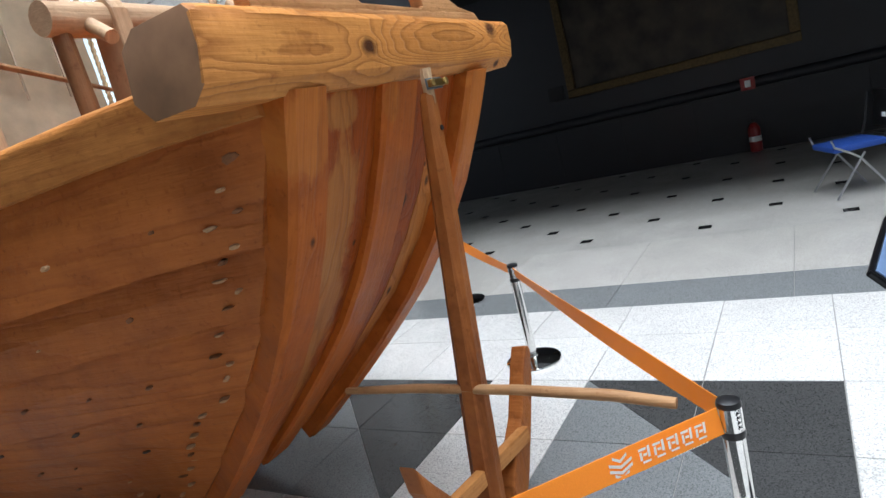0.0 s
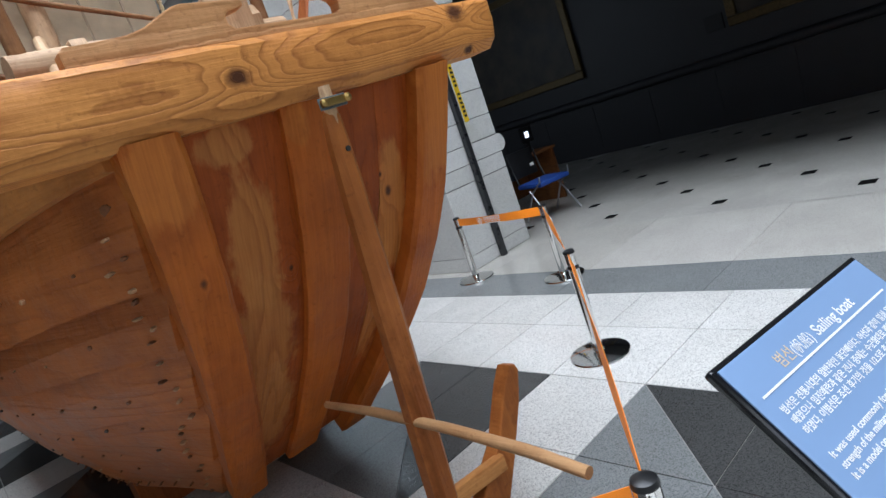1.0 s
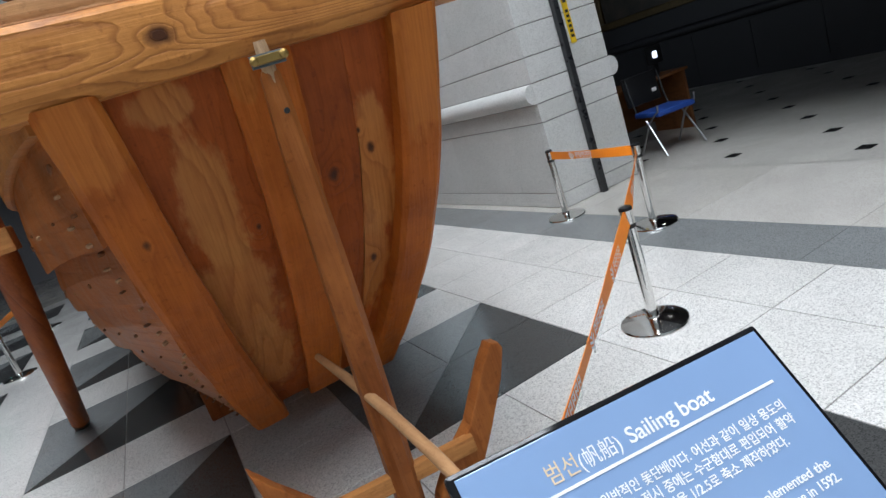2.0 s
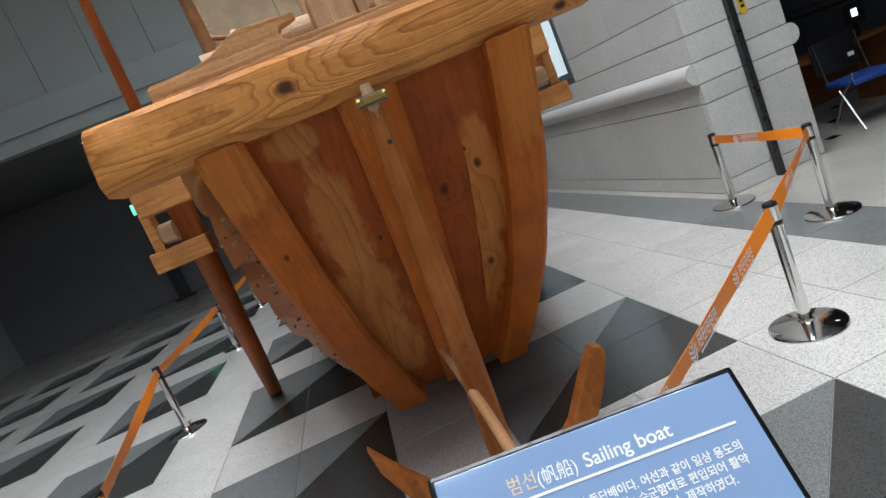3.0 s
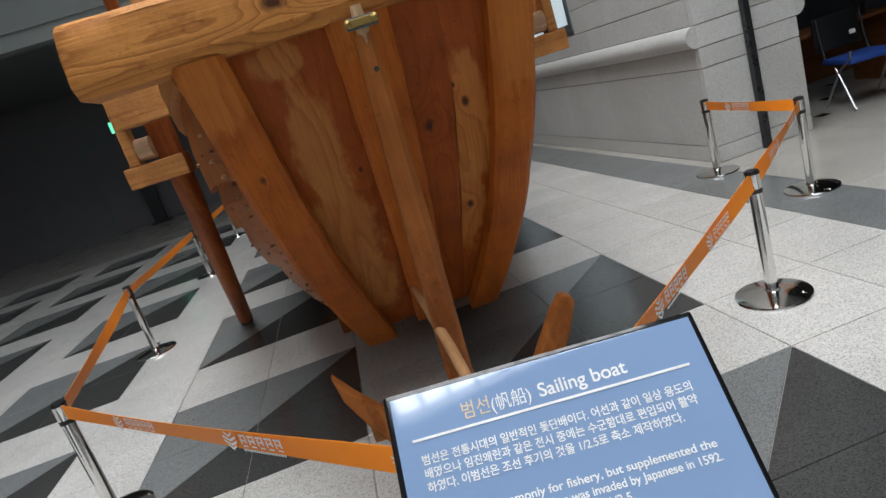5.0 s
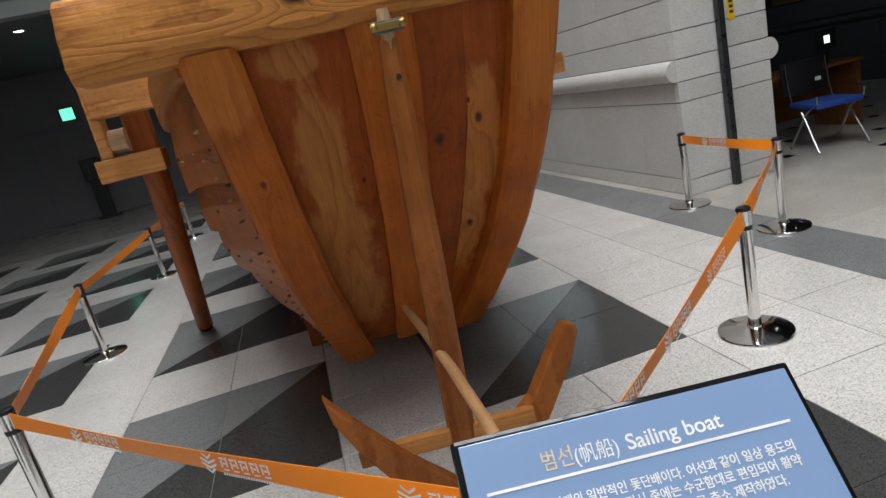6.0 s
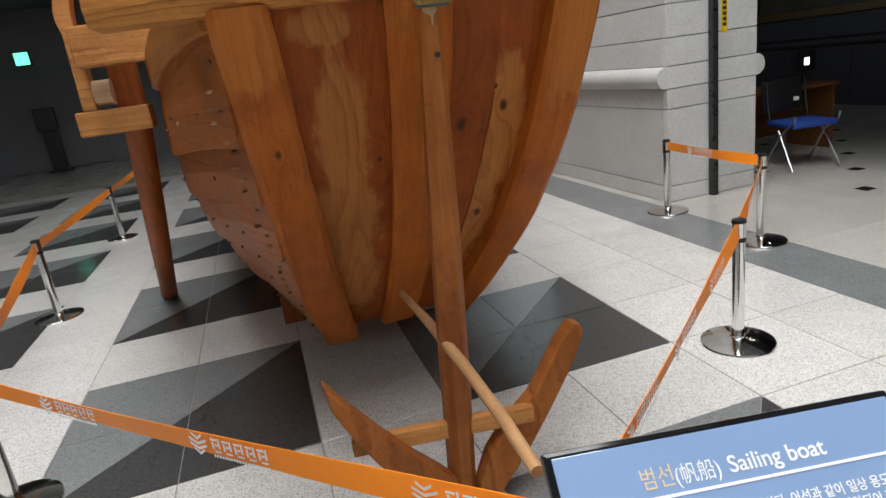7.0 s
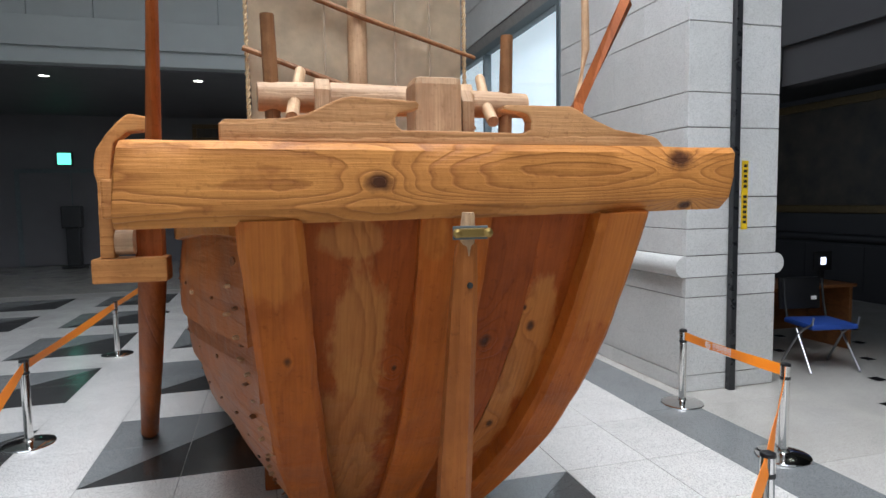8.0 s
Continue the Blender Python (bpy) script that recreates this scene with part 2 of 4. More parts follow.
M_WHITEINK = plain("white_print", (0.90, 0.88, 0.85), 0.6, relief=0)
M_SIGN = plain("sign_face", (0.22, 0.33, 0.53), 0.07, 0, 0.03, 3.0, 0)
M_SIGN.node_tree.nodes["Principled BSDF"].inputs["Coat Weight"].default_value = 1.0
M_SIGN.node_tree.nodes["Principled BSDF"].inputs["Coat Roughness"].default_value = 0.03
M_SIGNTEXT = plain("sign_print", (0.80, 0.80, 0.78), 0.4, relief=0)
M_GOLDTEXT = plain("sign_gold_print", (0.72, 0.55, 0.33), 0.4, relief=0)
M_SAIL = plain("sail_cloth", (0.56, 0.45, 0.31), 0.9, 0, 0.16, 7.0, 0.5)
M_SEAM = plain("sail_seam", (0.36, 0.28, 0.19), 0.9)
M_PAINTW = plain("white_paint", (0.32, 0.345, 0.34), 0.6, 0, 0.04, 2.0, 0.02)
M_CEIL = plain("ceiling_paint", (0.62, 0.63, 0.62), 0.8, 0, 0.03, 2.0, 0)
# ceiling colour lowered to stand for the shade inside the hall
M_HALLCEIL = plain("hall_ceiling_dimmed", (0.03, 0.03, 0.033), 0.8, 0, 0.03, 2.0, 0)
# grey stone set near-black: the hall's lack of light is in its colour
M_HALLWALL = plain("hall_wall_stone_dimmed", (0.026, 0.025, 0.030), 0.5, 0, 0.08, 3.0, 0.03)
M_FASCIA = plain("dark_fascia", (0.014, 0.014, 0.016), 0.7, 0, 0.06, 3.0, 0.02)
M_NORTH = plain("grey_wall_paint", (0.13, 0.125, 0.133), 0.6, 0, 0.06, 2.0, 0.02)
M_GOLD = plain("gilt_frame", (0.10, 0.066, 0.025), 0.4, 0.5, 0.3, 30.0, 0.5)
M_CANVAS = plain("dark_canvas", (0.035, 0.026, 0.018), 0.5, 0, 0.8, 3.0, 0.1)
M_BLUE = plain("blue_fabric", (0.01, 0.05, 0.26), 0.7, 0, 0.15, 60.0, 0.2)
M_RED = plain("red_enamel", (0.30, 0.012, 0.012), 0.3)
M_DESK = wood("desk_wood", (0.20, 0.085, 0.032), (0.12, 0.05, 0.02), "x", rings=6.0)
M_YELLOW = plain("yellow_sticker", (0.80, 0.52, 0.01), 0.5, relief=0)
M_INK = plain("black_ink", (0.02, 0.02, 0.02), 0.5, relief=0)
M_PIPE = plain("black_post", (0.02, 0.021, 0.023), 0.3)
M_STEEL = plain("grey_frame", (0.10, 0.125, 0.135), 0.45)
M_TUBE = metal("satin_tube", (0.42, 0.42, 0.43), 0.38)
M_GLASS = clear_glass("window_glass")
M_GREEN = glowing("exit_green", (0.16, 0.92, 0.62), 1.7)
M_SCREEN = glowing("screen_light", (0.75, 0.82, 1.0), 2.5)
M_LAMP = glowing("downlight", (1.0, 0.95, 0.86), 14.0)
M_OUT = glowing("outside_haze", (0.74, 0.83, 0.88), 0.85)


# ---- helpers ----
def bm_new():
    return bmesh.new()


def part(name, bm, material, parent=None, label="", smooth=False):
    me = bpy.data.meshes.new(name)
    bmesh.ops.recalc_face_normals(bm, faces=bm.faces)
    bm.to_mesh(me)
    bm.free()
    if smooth:
        for p in me.polygons:
            p.use_smooth = True
        me.set_sharp_from_angle(angle=radians(38))
    me.materials.append(material)
    ob = new(name, me)
    if parent:
        ob.parent = parent
    if label:
        ob["label"] = label
    return ob


def thing(name, label, category, group="", kind="", at=None):
    ob = new(name)
    ob.empty_display_size = 0.1
    if at:
        ob.matrix_basis = at
    return tagged(ob, label, category, group, kind)


def box(bm, x0, x1, y0, y1, z0, z1, bevel=0.0, m=None):
    r = bmesh.ops.create_cube(bm, size=1.0)
    vs = r["verts"]
    bmesh.ops.transform(bm, verts=vs, matrix=Matrix.Translation(((x0 + x1) / 2, (y0 + y1) / 2, (z0 + z1) / 2)) @ Matrix.Diagonal((x1 - x0, y1 - y0, z1 - z0, 1)))
    if bevel:
        es = list({e for v in vs for e in v.link_edges})
        out = bmesh.ops.bevel(bm, geom=es, offset=bevel, segments=2, profile=0.6, affect="EDGES")
        vs = list({v for f in out["faces"] for v in f.verts} | {v for v in vs if v.is_valid})
    if m:
        bmesh.ops.transform(bm, verts=[v for v in vs if v.is_valid], matrix=m)
    return bm


def boxed(*a, **k):
    return box(bm_new(), *a, **k)


def sweep(bm, points, radii, sides=12, wobble=0.0, seed=0, flat=1.0, cap=True):
    """A tapered round bar along a line of points."""
    rnd = random.Random(seed)
    pts = [Vector(p) for p in points]
    rings = []
    for i, p in enumerate(pts):
        d = (pts[min(i + 1, len(pts) - 1)] - pts[max(i - 1, 0)]).normalized()
        side = d.cross(Vector((0, 0, 1)) if abs(d.z) < 0.9 else Vector((1, 0, 0))).normalized()
        up = side.cross(d)
        r = radii[i] if isinstance(radii, (list, tuple)) else radii
        rings.append([bm.verts.new(p + (side * math.cos(a) + up * math.sin(a) * flat) * r * (1 + wobble * (rnd.random() - 0.5)))
                      for a in (2 * math.pi * k / sides for k in range(sides))])
    for a, b in zip(rings, rings[1:]):
        for k in range(sides):
            bm.faces.new((a[k], a[(k + 1) % sides], b[(k + 1) % sides], b[k]))
    if cap:
        bm.faces.new(rings[0])
        bm.faces.new(rings[-1])
    return bm


def slab(bm, outline, axis, lo, hi, bevel=0.0):
    """A flat outline of two coordinates, thickened along one axis."""
    def at(u, v, w):
        return {"y": (u, w, v), "x": (w, u, v), "z": (u, v, w)}[axis]
    a = [bm.verts.new(at(u, v, lo)) for u, v in outline]
    b = [bm.verts.new(at(u, v, hi)) for u, v in outline]
    fs = [bm.faces.new(a), bm.faces.new(b[::-1])]
    n = len(a)
    for i in range(n):
        bm.faces.new((a[i], a[(i + 1) % n], b[(i + 1) % n], b[i]))
    if bevel:
        bmesh.ops.recalc_face_normals(bm, faces=bm.faces)
        es = list({e for f in fs for e in f.edges})
        bmesh.ops.bevel(bm, geom=es, offset=bevel, segments=2, profile=0.6, affect="EDGES")
    return bm


def lathe(bm, profile, sides=40, m=None):
    rings = [[bm.verts.new((r * math.cos(a), r * math.sin(a), z)) for a in (2 * math.pi * k / sides for k in range(sides))] for r, z in profile]
    for a, b in zip(rings, rings[1:]):
        for k in range(sides):
            bm.faces.new((a[k], a[(k + 1) % sides], b[(k + 1) % sides], b[k]))
    bm.faces.new(rings[0])
    bm.faces.new(rings[-1])
    if m:
        bmesh.ops.transform(bm, verts=bm.verts, matrix=m)
    return bm


def lettering(name, words, size, m, material, parent, align="LEFT", wide=None, bold=0.0):
    """Flat raised letters in the built-in font, as a mesh."""
    cu = bpy.data.curves.new(name, "FONT")
    cu.body, cu.size, cu.align_x, cu.extrude, cu.offset = words, size, align, 0.0003, bold
    tmp = bpy.data.objects.new(name, cu)
    scene.collection.objects.link(tmp)
    bpy.context.view_layer.update()
    me = bpy.data.meshes.new_from_object(tmp.evaluated_get(bpy.context.evaluated_depsgraph_get()))
    bpy.data.objects.remove(tmp)
    me.materials.clear()
    me.materials.append(material)
    if wide and len(me.vertices):
        xs = [v.co.x for v in me.vertices]
        k = wide / max(1e-4, max(xs) - min(xs))
        x0 = min(xs)
        for v in me.vertices:
            v.co.x = (v.co.x - x0) * k
    ob = new(name, me)
    ob.parent = parent
    ob.matrix_basis = m
    return ob


def smoothstep(a, b, x):
    t = max(0.0, min(1.0, (x - a) / (b - a)))
    return t * t * (3 - 2 * t)


def table(xs, ys, x):
    return float(np.interp(x, xs, ys))


# ---- setting: floor base, walls, ceilings ----
GX, GY, T = 1.02, 0.0, 0.6      # a joint corner of the atrium paving and its module
TX = 0.604
EDGE = 2.14                     # inner edge of the grey border band
floor = tagged(part("floor", boxed(-14, 9.2, -14, 19, -0.3, -0.006), M_PALEGROUT), "pale and dark granite paving of a museum atrium", "floor", kind="structure")

# granite wall at the side, with a window, and its end face
W0, W1, WY = 2.757, 3.74, 1.12
wall_east = thing("wall_east", "light grey granite block wall with a rounded rail", "wall", kind="structure")
core = bm_new()
box(core, W0 + 0.02, W1 - 0.02, WY + 0.02, 3.55, 0, 9.0)
box(core, W0 + 0.02, W1 - 0.02, 3.55, 9.2, 0, 1.53)
box(core, W0 + 0.02, W1 - 0.02, 3.55, 9.2, 4.3, 9.0)
box(core, W0 + 0.02, W1 - 0.02, 9.2, 17.4, 0, 9.0)
part("wall_core", core, M_GROUT, wall_east)
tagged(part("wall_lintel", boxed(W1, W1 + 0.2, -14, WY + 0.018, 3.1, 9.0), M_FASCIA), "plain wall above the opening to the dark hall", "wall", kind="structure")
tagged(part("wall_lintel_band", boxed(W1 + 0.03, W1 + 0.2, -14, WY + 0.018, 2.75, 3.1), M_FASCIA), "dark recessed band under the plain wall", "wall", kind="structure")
tagged(part("wall_hall_east", boxed(8.6, 8.8, -14, 17.4, 0, 4.6), M_HALLWALL), "grey stone wall of the side hall, its dimness put into the colour", "wall", kind="structure")
tagged(part("wall_hall_north", boxed(W1, 8.6, 17.2, 17.4, 0, 4.6), M_HALLWALL), "end wall of the side hall, its dimness put into the colour", "wall", kind="structure")
tagged(part("ceiling_hall", boxed(W1 + 0.2, 8.6, -14, 17.2, 3.5, 3.62), M_HALLCEIL), "ceiling of the side hall, its shade put into a near-black colour", "ceiling", kind="structure")
tagged(part("wall_west", boxed(-12.2, -12, -10, 17.4, 0, 9.0), M_PAINTW), "pale wall that closes the atrium", "wall", kind="structure")
# closing wall out of view; its window openings are added for fill light
south = bm_new()
box(south, -12, 8.6, -10.2, -10, 0, 5.0)
box(south, -12, 8.6, -10.2, -10, 7.2, 9.0)
box(south, -12, -9.6, -10.2, -10, 5.0, 7.2)
box(south, 1.6, 8.6, -10.2, -10, 5.0, 7.2)
for k in range(1, 8):
    box(south, -9.6 + 1.4 * k - 0.05, -9.6 + 1.4 * k + 0.05, -10.15, -10.05, 5.0, 7.2)
tagged(part("wall_south", south, M_PAINTW), "unseen pale south wall with added openings for the fill lamp", "wall", kind="structure")
roof = bm_new()
box(roof, -12, 3.94, -10, -7.48, 9.0, 9.2)
box(roof, -12, 3.94, 1.9, 17.4, 9.0, 9.2)
box(roof, -12, -2.7, -7.48, 1.9, 9.0, 9.2)
box(roof, 2.1, 3.94, -7.48, 1.9, 9.0, 9.2)
for k in range(1, 8):
    box(roof, -2.7, 2.1, -7.48 + 1.15 * k - 0.04, -7.48 + 1.15 * k + 0.04, 9.02, 9.18)
for k in range(1, 10):
    box(roof, -2.7 + 0.48 * k - 0.022, -2.7 + 0.48 * k + 0.022, -7.48, 1.9, 9.04, 9.15)
tagged(part("ceiling_atrium", roof, M_CEIL), "white atrium ceiling with a glazed opening", "ceiling", kind="structure")

# gallery above the far end, with panel cladding and a low room below it
gal = thing("wall_gallery", "pale panelled gallery front above the far room", "wall", kind="structure")
part("fascia", boxed(-12, W0, 10.0, 10.3, 4.52, 5.4, bevel=0.01), M_PAINTW, gal)
part("ledge", boxed(-12, W0, 9.9, 10.3, 4.82, 4.9), M_PAINTW, gal)
for k in range(13):
    part("panel", boxed(-12 + 1.15 * k, -12 + 1.15 * k + 1.138, 10.12, 10.3, 5.41, 9.0), M_PAINTW, gal)
tagged(part("ceiling_far_room", boxed(-12, W0, 10.3, 17.4, 4.5, 4.7), M_NORTH), "grey ceiling of the room below the gallery", "ceiling", kind="structure")
tagged(part("wall_north", boxed(-12, W0, 17.4, 17.6, 0, 4.6), M_NORTH), "dim grey wall at the far end", "wall", kind="structure")
for x, y in ((-5.2, 11.2), (-2.2, 11.2), (-8.2, 11.2)):
    dl = thing("downlight", "small round lit ceiling downlight", "ceiling light", "downlights of the far room", at=pose(x, y, 4.5))
    part("trim_ring", lathe(bm_new(), [(0.12, 0.0), (0.12, -0.015), (0.09, -0.015), (0.09, 0.0)], 24), M_PAINTW, dl)
    part("lens", lathe(bm_new(), [(0.088, -0.004), (0.088, -0.01), (0.0, -0.012)], 24), M_LAMP, dl)
for x, y in ((5.85, -0.26), (5.85, 2.3)):
    dl = thing("downlight", "small round lit downlight in the dark hall ceiling", "ceiling light", "downlights of the hall", at=pose(x, y, 3.5))
    part("trim_ring", lathe(bm_new(), [(0.10, 0.0), (0.10, -0.015), (0.07, -0.015), (0.07, 0.0)], 24), M_PAINTW, dl)
    part("lens", lathe(bm_new(), [(0.068, -0.004), (0.068, -0.01), (0.0, -0.012)], 24), M_LAMP, dl)
exit_sign = thing("exit_sign", "lit green emergency exit sign on the far wall", "exit sign")
part("housing", boxed(-6.85, -6.43, 17.28, 17.4, 3.0, 3.4, bevel=0.02), M_BLACK, exit_sign)
part("face", boxed(-6.82, -6.46, 17.262, 17.278, 3.03, 3.37), M_GREEN, exit_sign)
far_door = thing("door_1", "grey double door in the far wall", "door", kind="structure")
part("door_frame", boxed(-8.0, -5.0, 17.33, 17.4, 0, 2.9, bevel=0.01), M_STEEL, far_door)
part("leaf", boxed(-7.85, -6.52, 17.29, 17.328, 0.02, 2.78, bevel=0.01), M_NORTH, far_door)
part("leaf", boxed(-6.48, -5.15, 17.29, 17.328, 0.02, 2.78, bevel=0.01), M_NORTH, far_door)
kiosk = thing("information_kiosk", "black free-standing kiosk by the far door", "kiosk")
part("column", boxed(-6.42, -6.06, 16.2, 16.45, 0.06, 1.2, bevel=0.03), M_BLACK, kiosk)
part("screen_head", boxed(-6.5, -5.98, 16.12, 16.42, 1.15, 1.8, bevel=0.04), M_BLACK, kiosk)
part("base", boxed(-6.52, -5.96, 16.05, 16.6, 0.0, 0.07, bevel=0.02), M_BLACK, kiosk)


def picture(x0, x1, y0, y1, z0, z1, facing, label):
    """A framed dark painting; facing says the axis that it hangs along."""
    p = thing("framed_painting", label, "painting")
    w = 0.14
    def bx(u0, u1, z0_, z1_, d0, d1, b=0.0):
        return boxed(x0 - d1, x0 - d0, u0, u1, z0_, z1_, bevel=b) if facing == "x" else boxed(u0, u1, y0 - d1, y0 - d0, z0_, z1_, bevel=b)
    a, c = (y0, y1) if facing == "x" else (x0, x1)
    part("canvas", bx(a + w * 0.8, c - w * 0.8, z0 + w * 0.8, z1 - w * 0.8, 0.004, 0.03), M_CANVAS, p)
    for u0, u1, v0, v1 in ((a, c, z0, z0 + w), (a, c, z1 - w, z1), (a, a + w, z0 + w, z1 - w), (c - w, c, z0 + w, z1 - w)):
        part("frame_rail", bx(u0, u1, v0, v1, 0.002, 0.08, 0.02), M_GOLD, p)
    return p


picture(8.6, 0, -3.07, 0.42, 1.45, 3.4, "x", "large dark oil painting in a gilt frame")
picture(8.6, 0, 3.05, 6.3, 1.45, 3.4, "x", "large dark oil painting in a gilt frame")
picture(-3.05, -0.6, 17.4, 0, 3.75, 4.3, "y", "wide dark framed picture on the far wall")
plaque = tagged(part("picture_plaque", boxed(8.575, 8.598, 0.5, 0.78, 1.46, 1.7, bevel=0.004), M_BLACK), "small black caption plaque beside a painting", "plaque")
tagged(part("picture_plaque", boxed(8.575, 8.598, 6.4, 6.7, 1.46, 1.7, bevel=0.004), M_BLACK), "small black caption plaque beside a painting", "plaque")
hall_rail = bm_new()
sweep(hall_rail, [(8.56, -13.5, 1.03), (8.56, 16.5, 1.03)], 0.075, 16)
tagged(part("rail_hall", hall_rail, M_HALLWALL, smooth=True), "rounded stone rail along the hall wall, in the same dimmed colour", "rail", kind="structure")
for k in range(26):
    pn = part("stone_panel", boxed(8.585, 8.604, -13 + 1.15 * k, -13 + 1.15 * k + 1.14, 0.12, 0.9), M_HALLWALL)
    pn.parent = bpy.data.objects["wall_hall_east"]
ext = thing("fire_extinguisher", "red fire extinguisher standing by the hall wall", "fire extinguisher", at=pose(8.42, -2.31, 0))
bottle = part("cylinder", lathe(bm_new(), [(0.05, 0.0), (0.085, 0.02), (0.085, 0.36), (0.05, 0.43), (0.025, 0.45)], 24), M_RED, ext, smooth=True)
part("valve", boxed(-0.03, 0.03, -0.03, 0.03, 0.452, 0.5, bevel=0.01), M_BLACK, ext)
part("label_band", lathe(bm_new(), [(0.0862, 0.17), (0.0862, 0.25)], 24), M_WHITEINK, bottle)
exs = thing("extinguisher_sign", "small red and white sign on the hall rail", "sign")
part("plate", boxed(8.47, 8.482, -2.41, -2.21, 0.94, 1.12), M_RED, exs)
part("pictogram", boxed(8.465, 8.469, -2.35, -2.27, 0.98, 1.08), M_WHITEINK, exs)


# window in the granite wall
win = thing("window_1", "tall window with a dark grey metal frame", "window", kind="structure")
WYA, WYB, WZA, WZB = 3.55, 9.2, 1.53, 4.3
for y0, y1, z0, z1 in ((WYA, WYB, WZA, WZA + 0.09), (WYA, WYB, WZB - 0.12, WZB), (WYA, WYA + 0.1, WZA + 0.09, WZB - 0.12), (WYB - 0.1, WYB, WZA + 0.09, WZB - 0.12), (6.3, 6.38, WZA + 0.09, WZB - 0.12)):
    part("window_frame", boxed(W0 - 0.01, W0 + 0.12, y0, y1, z0, z1, bevel=0.006), M_STEEL, win)
for y0, y1 in ((WYA + 0.1, 6.3), (6.38, WYB - 0.1)):
    g = part("pane", boxed(W0 + 0.05, W0 + 0.058, y0, y1, WZA + 0.09, WZB - 0.12), M_GLASS, win)
    g.visible_shadow = False
out = tagged(part("backdrop", boxed(W0 + 0.2, W0 + 0.208, WYA + 0.002, WYB - 0.002, WZA + 0.002, WZB - 0.002), M_OUT), "hazy bright daylight outside the window", "backdrop", kind="structure")


# ---- the boat ----
CX = -0.287                     # centre line of the boat
PZ = [0.20, 0.35, 0.55, 0.75, 0.95, 1.15, 1.34, 1.53, 1.72, 1.90]
PY = [-0.60, -0.78, -1.02, -1.24, -1.442, -1.60, -1.72, -1.815, -1.895, -1.955]


def stern_y(z):
    return table(PZ, PY, z)


def stern_hw(z):
    """Half width of the stern at height z, to the outer edge of the side posts."""
    return table([0.30, 0.60, 0.95, 1.33, 1.72, 1.9], [0.375, 0.432, 0.487, 0.532, 0.565, 0.575], z)


boat = thing("sailing_boat", "varnished wooden model of a traditional sailing boat on blocks", "boat")
ZB, ZT = 0.33, 1.70


def hull_point(u, d, off=0.0):
    """A point of the port side: u from keel to sheer, d metres forward of the stern edge."""
    z0 = ZB + (ZT - ZB) * u
    y0 = stern_y(z0) + 0.02
    hw0 = stern_hw(z0) - 0.012
    grow = 0.62 * (0.55 + 0.45 * u ** 0.7) * (1 - math.exp(-d / 1.9))
    y = y0 + d
    hw = hw0 + grow + 0.10 * math.sin(math.pi * u) * (1 - math.exp(-d / 0.8))
    bow = smoothstep(2.2, 5.2, y)
    hw *= 1 - 0.72 * bow
    z = z0 + 0.10 * bow * u - 0.085 * smoothstep(0, 1.7, d) * (1 - bow) - 0.09 * (1 - u) * smoothstep(0, 1.5, d)
    return Vector((hw + off, y, z))


DS = [0, 0.12, 0.3, 0.55, 0.85, 1.2, 1.6, 2.1, 2.7, 3.4, 4.2, 5.0, 5.8, 6.4]
US = [0.0, 0.21, 0.43, 0.61, 0.76, 1.0]


def strake(u0, u1, side, lap=0.034, thick=0.035):
    bm = bm_new()
    rows = []
    for d in DS:
        lo_in, lo_out = hull_point(u0, d, -0.01), hull_point(max(0, u0 - 0.012), d, lap)
        mid = hull_point((u0 + u1) / 2, d, lap * 0.62)
        hi_out, hi_in = hull_point(u1, d, -0.008), hull_point(u1, d, -thick - 0.008)
        rows.append([bm.verts.new((CX - side * p.x, p.y, p.z)) for p in (lo_in, lo_out, mid, hi_out, hi_in)])
    for a, b in zip(rows, rows[1:]):
        for k in range(4):
            bm.faces.new((a[k], a[k + 1], b[k + 1], b[k]))
    bm.faces.new(rows[0])
    bm.faces.new(rows[-1])
    return bm


for side in (1, -1):
    for u0, u1 in zip(US[:-1], US[1:]):
        part("strake", strake(u0, u1, side), M_STRAKE, boat)
    # pale sheer plank and rounded gunwale
    bm = bm_new()
    rows = []
    for d in DS:
        p = hull_point(1.0, d)
        rows.append([bm.verts.new((CX - side * (p.x + o), p.y, p.z + dz)) for o, dz in ((0.012, -0.024), (0.030, -0.02), (0.034, 0.088), (-0.02, 0.088), (-0.02, -0.02))])
    for a, b in zip(rows, rows[1:]):
        for k in range(5):
            bm.faces.new((a[k], a[(k + 1) % 5], b[(k + 1) % 5], b[k]))
    bm.faces.new(rows[0])
    bm.faces.new(rows[-1])
    part("sheer_plank", bm, M_SHEER, boat, "paler top plank")
    gl = [hull_point(1.0, d) for d in DS[1:]]
    part("gunwale", sweep(bm_new(), [(CX - side * (p.x + 0.005), p.y, p.z + 0.094) for p in gl], 0.030, 10, 0.08, 3), M_SHEER, boat, smooth=True)
# bottom and deck
bm = bm_new()
for zsign, u in ((0, 0.0), (1, 0.93)):
    rows = []
    for d in DS:
        p = hull_point(u, d, -0.03)
        rows.append([bm.verts.new((CX - p.x, p.y, p.z)), bm.verts.new((CX + p.x, p.y, p.z))])
    for a, b in zip(rows, rows[1:]):
        bm.faces.new((a[0], a[1], b[1], b[0]))
part("deck_and_bottom", bm, M_STRAKE, boat)
bm = bm_new()
rows = []
for k in range(11):
    p = hull_point(k / 10, DS[-1], 0.0)
    rows.append([bm.verts.new((CX + sx * p.x, p.y + dy, p.z)) for sx, dy in ((-1, 0.0), (1, 0.0), (1, 0.04), (-1, 0.04))])
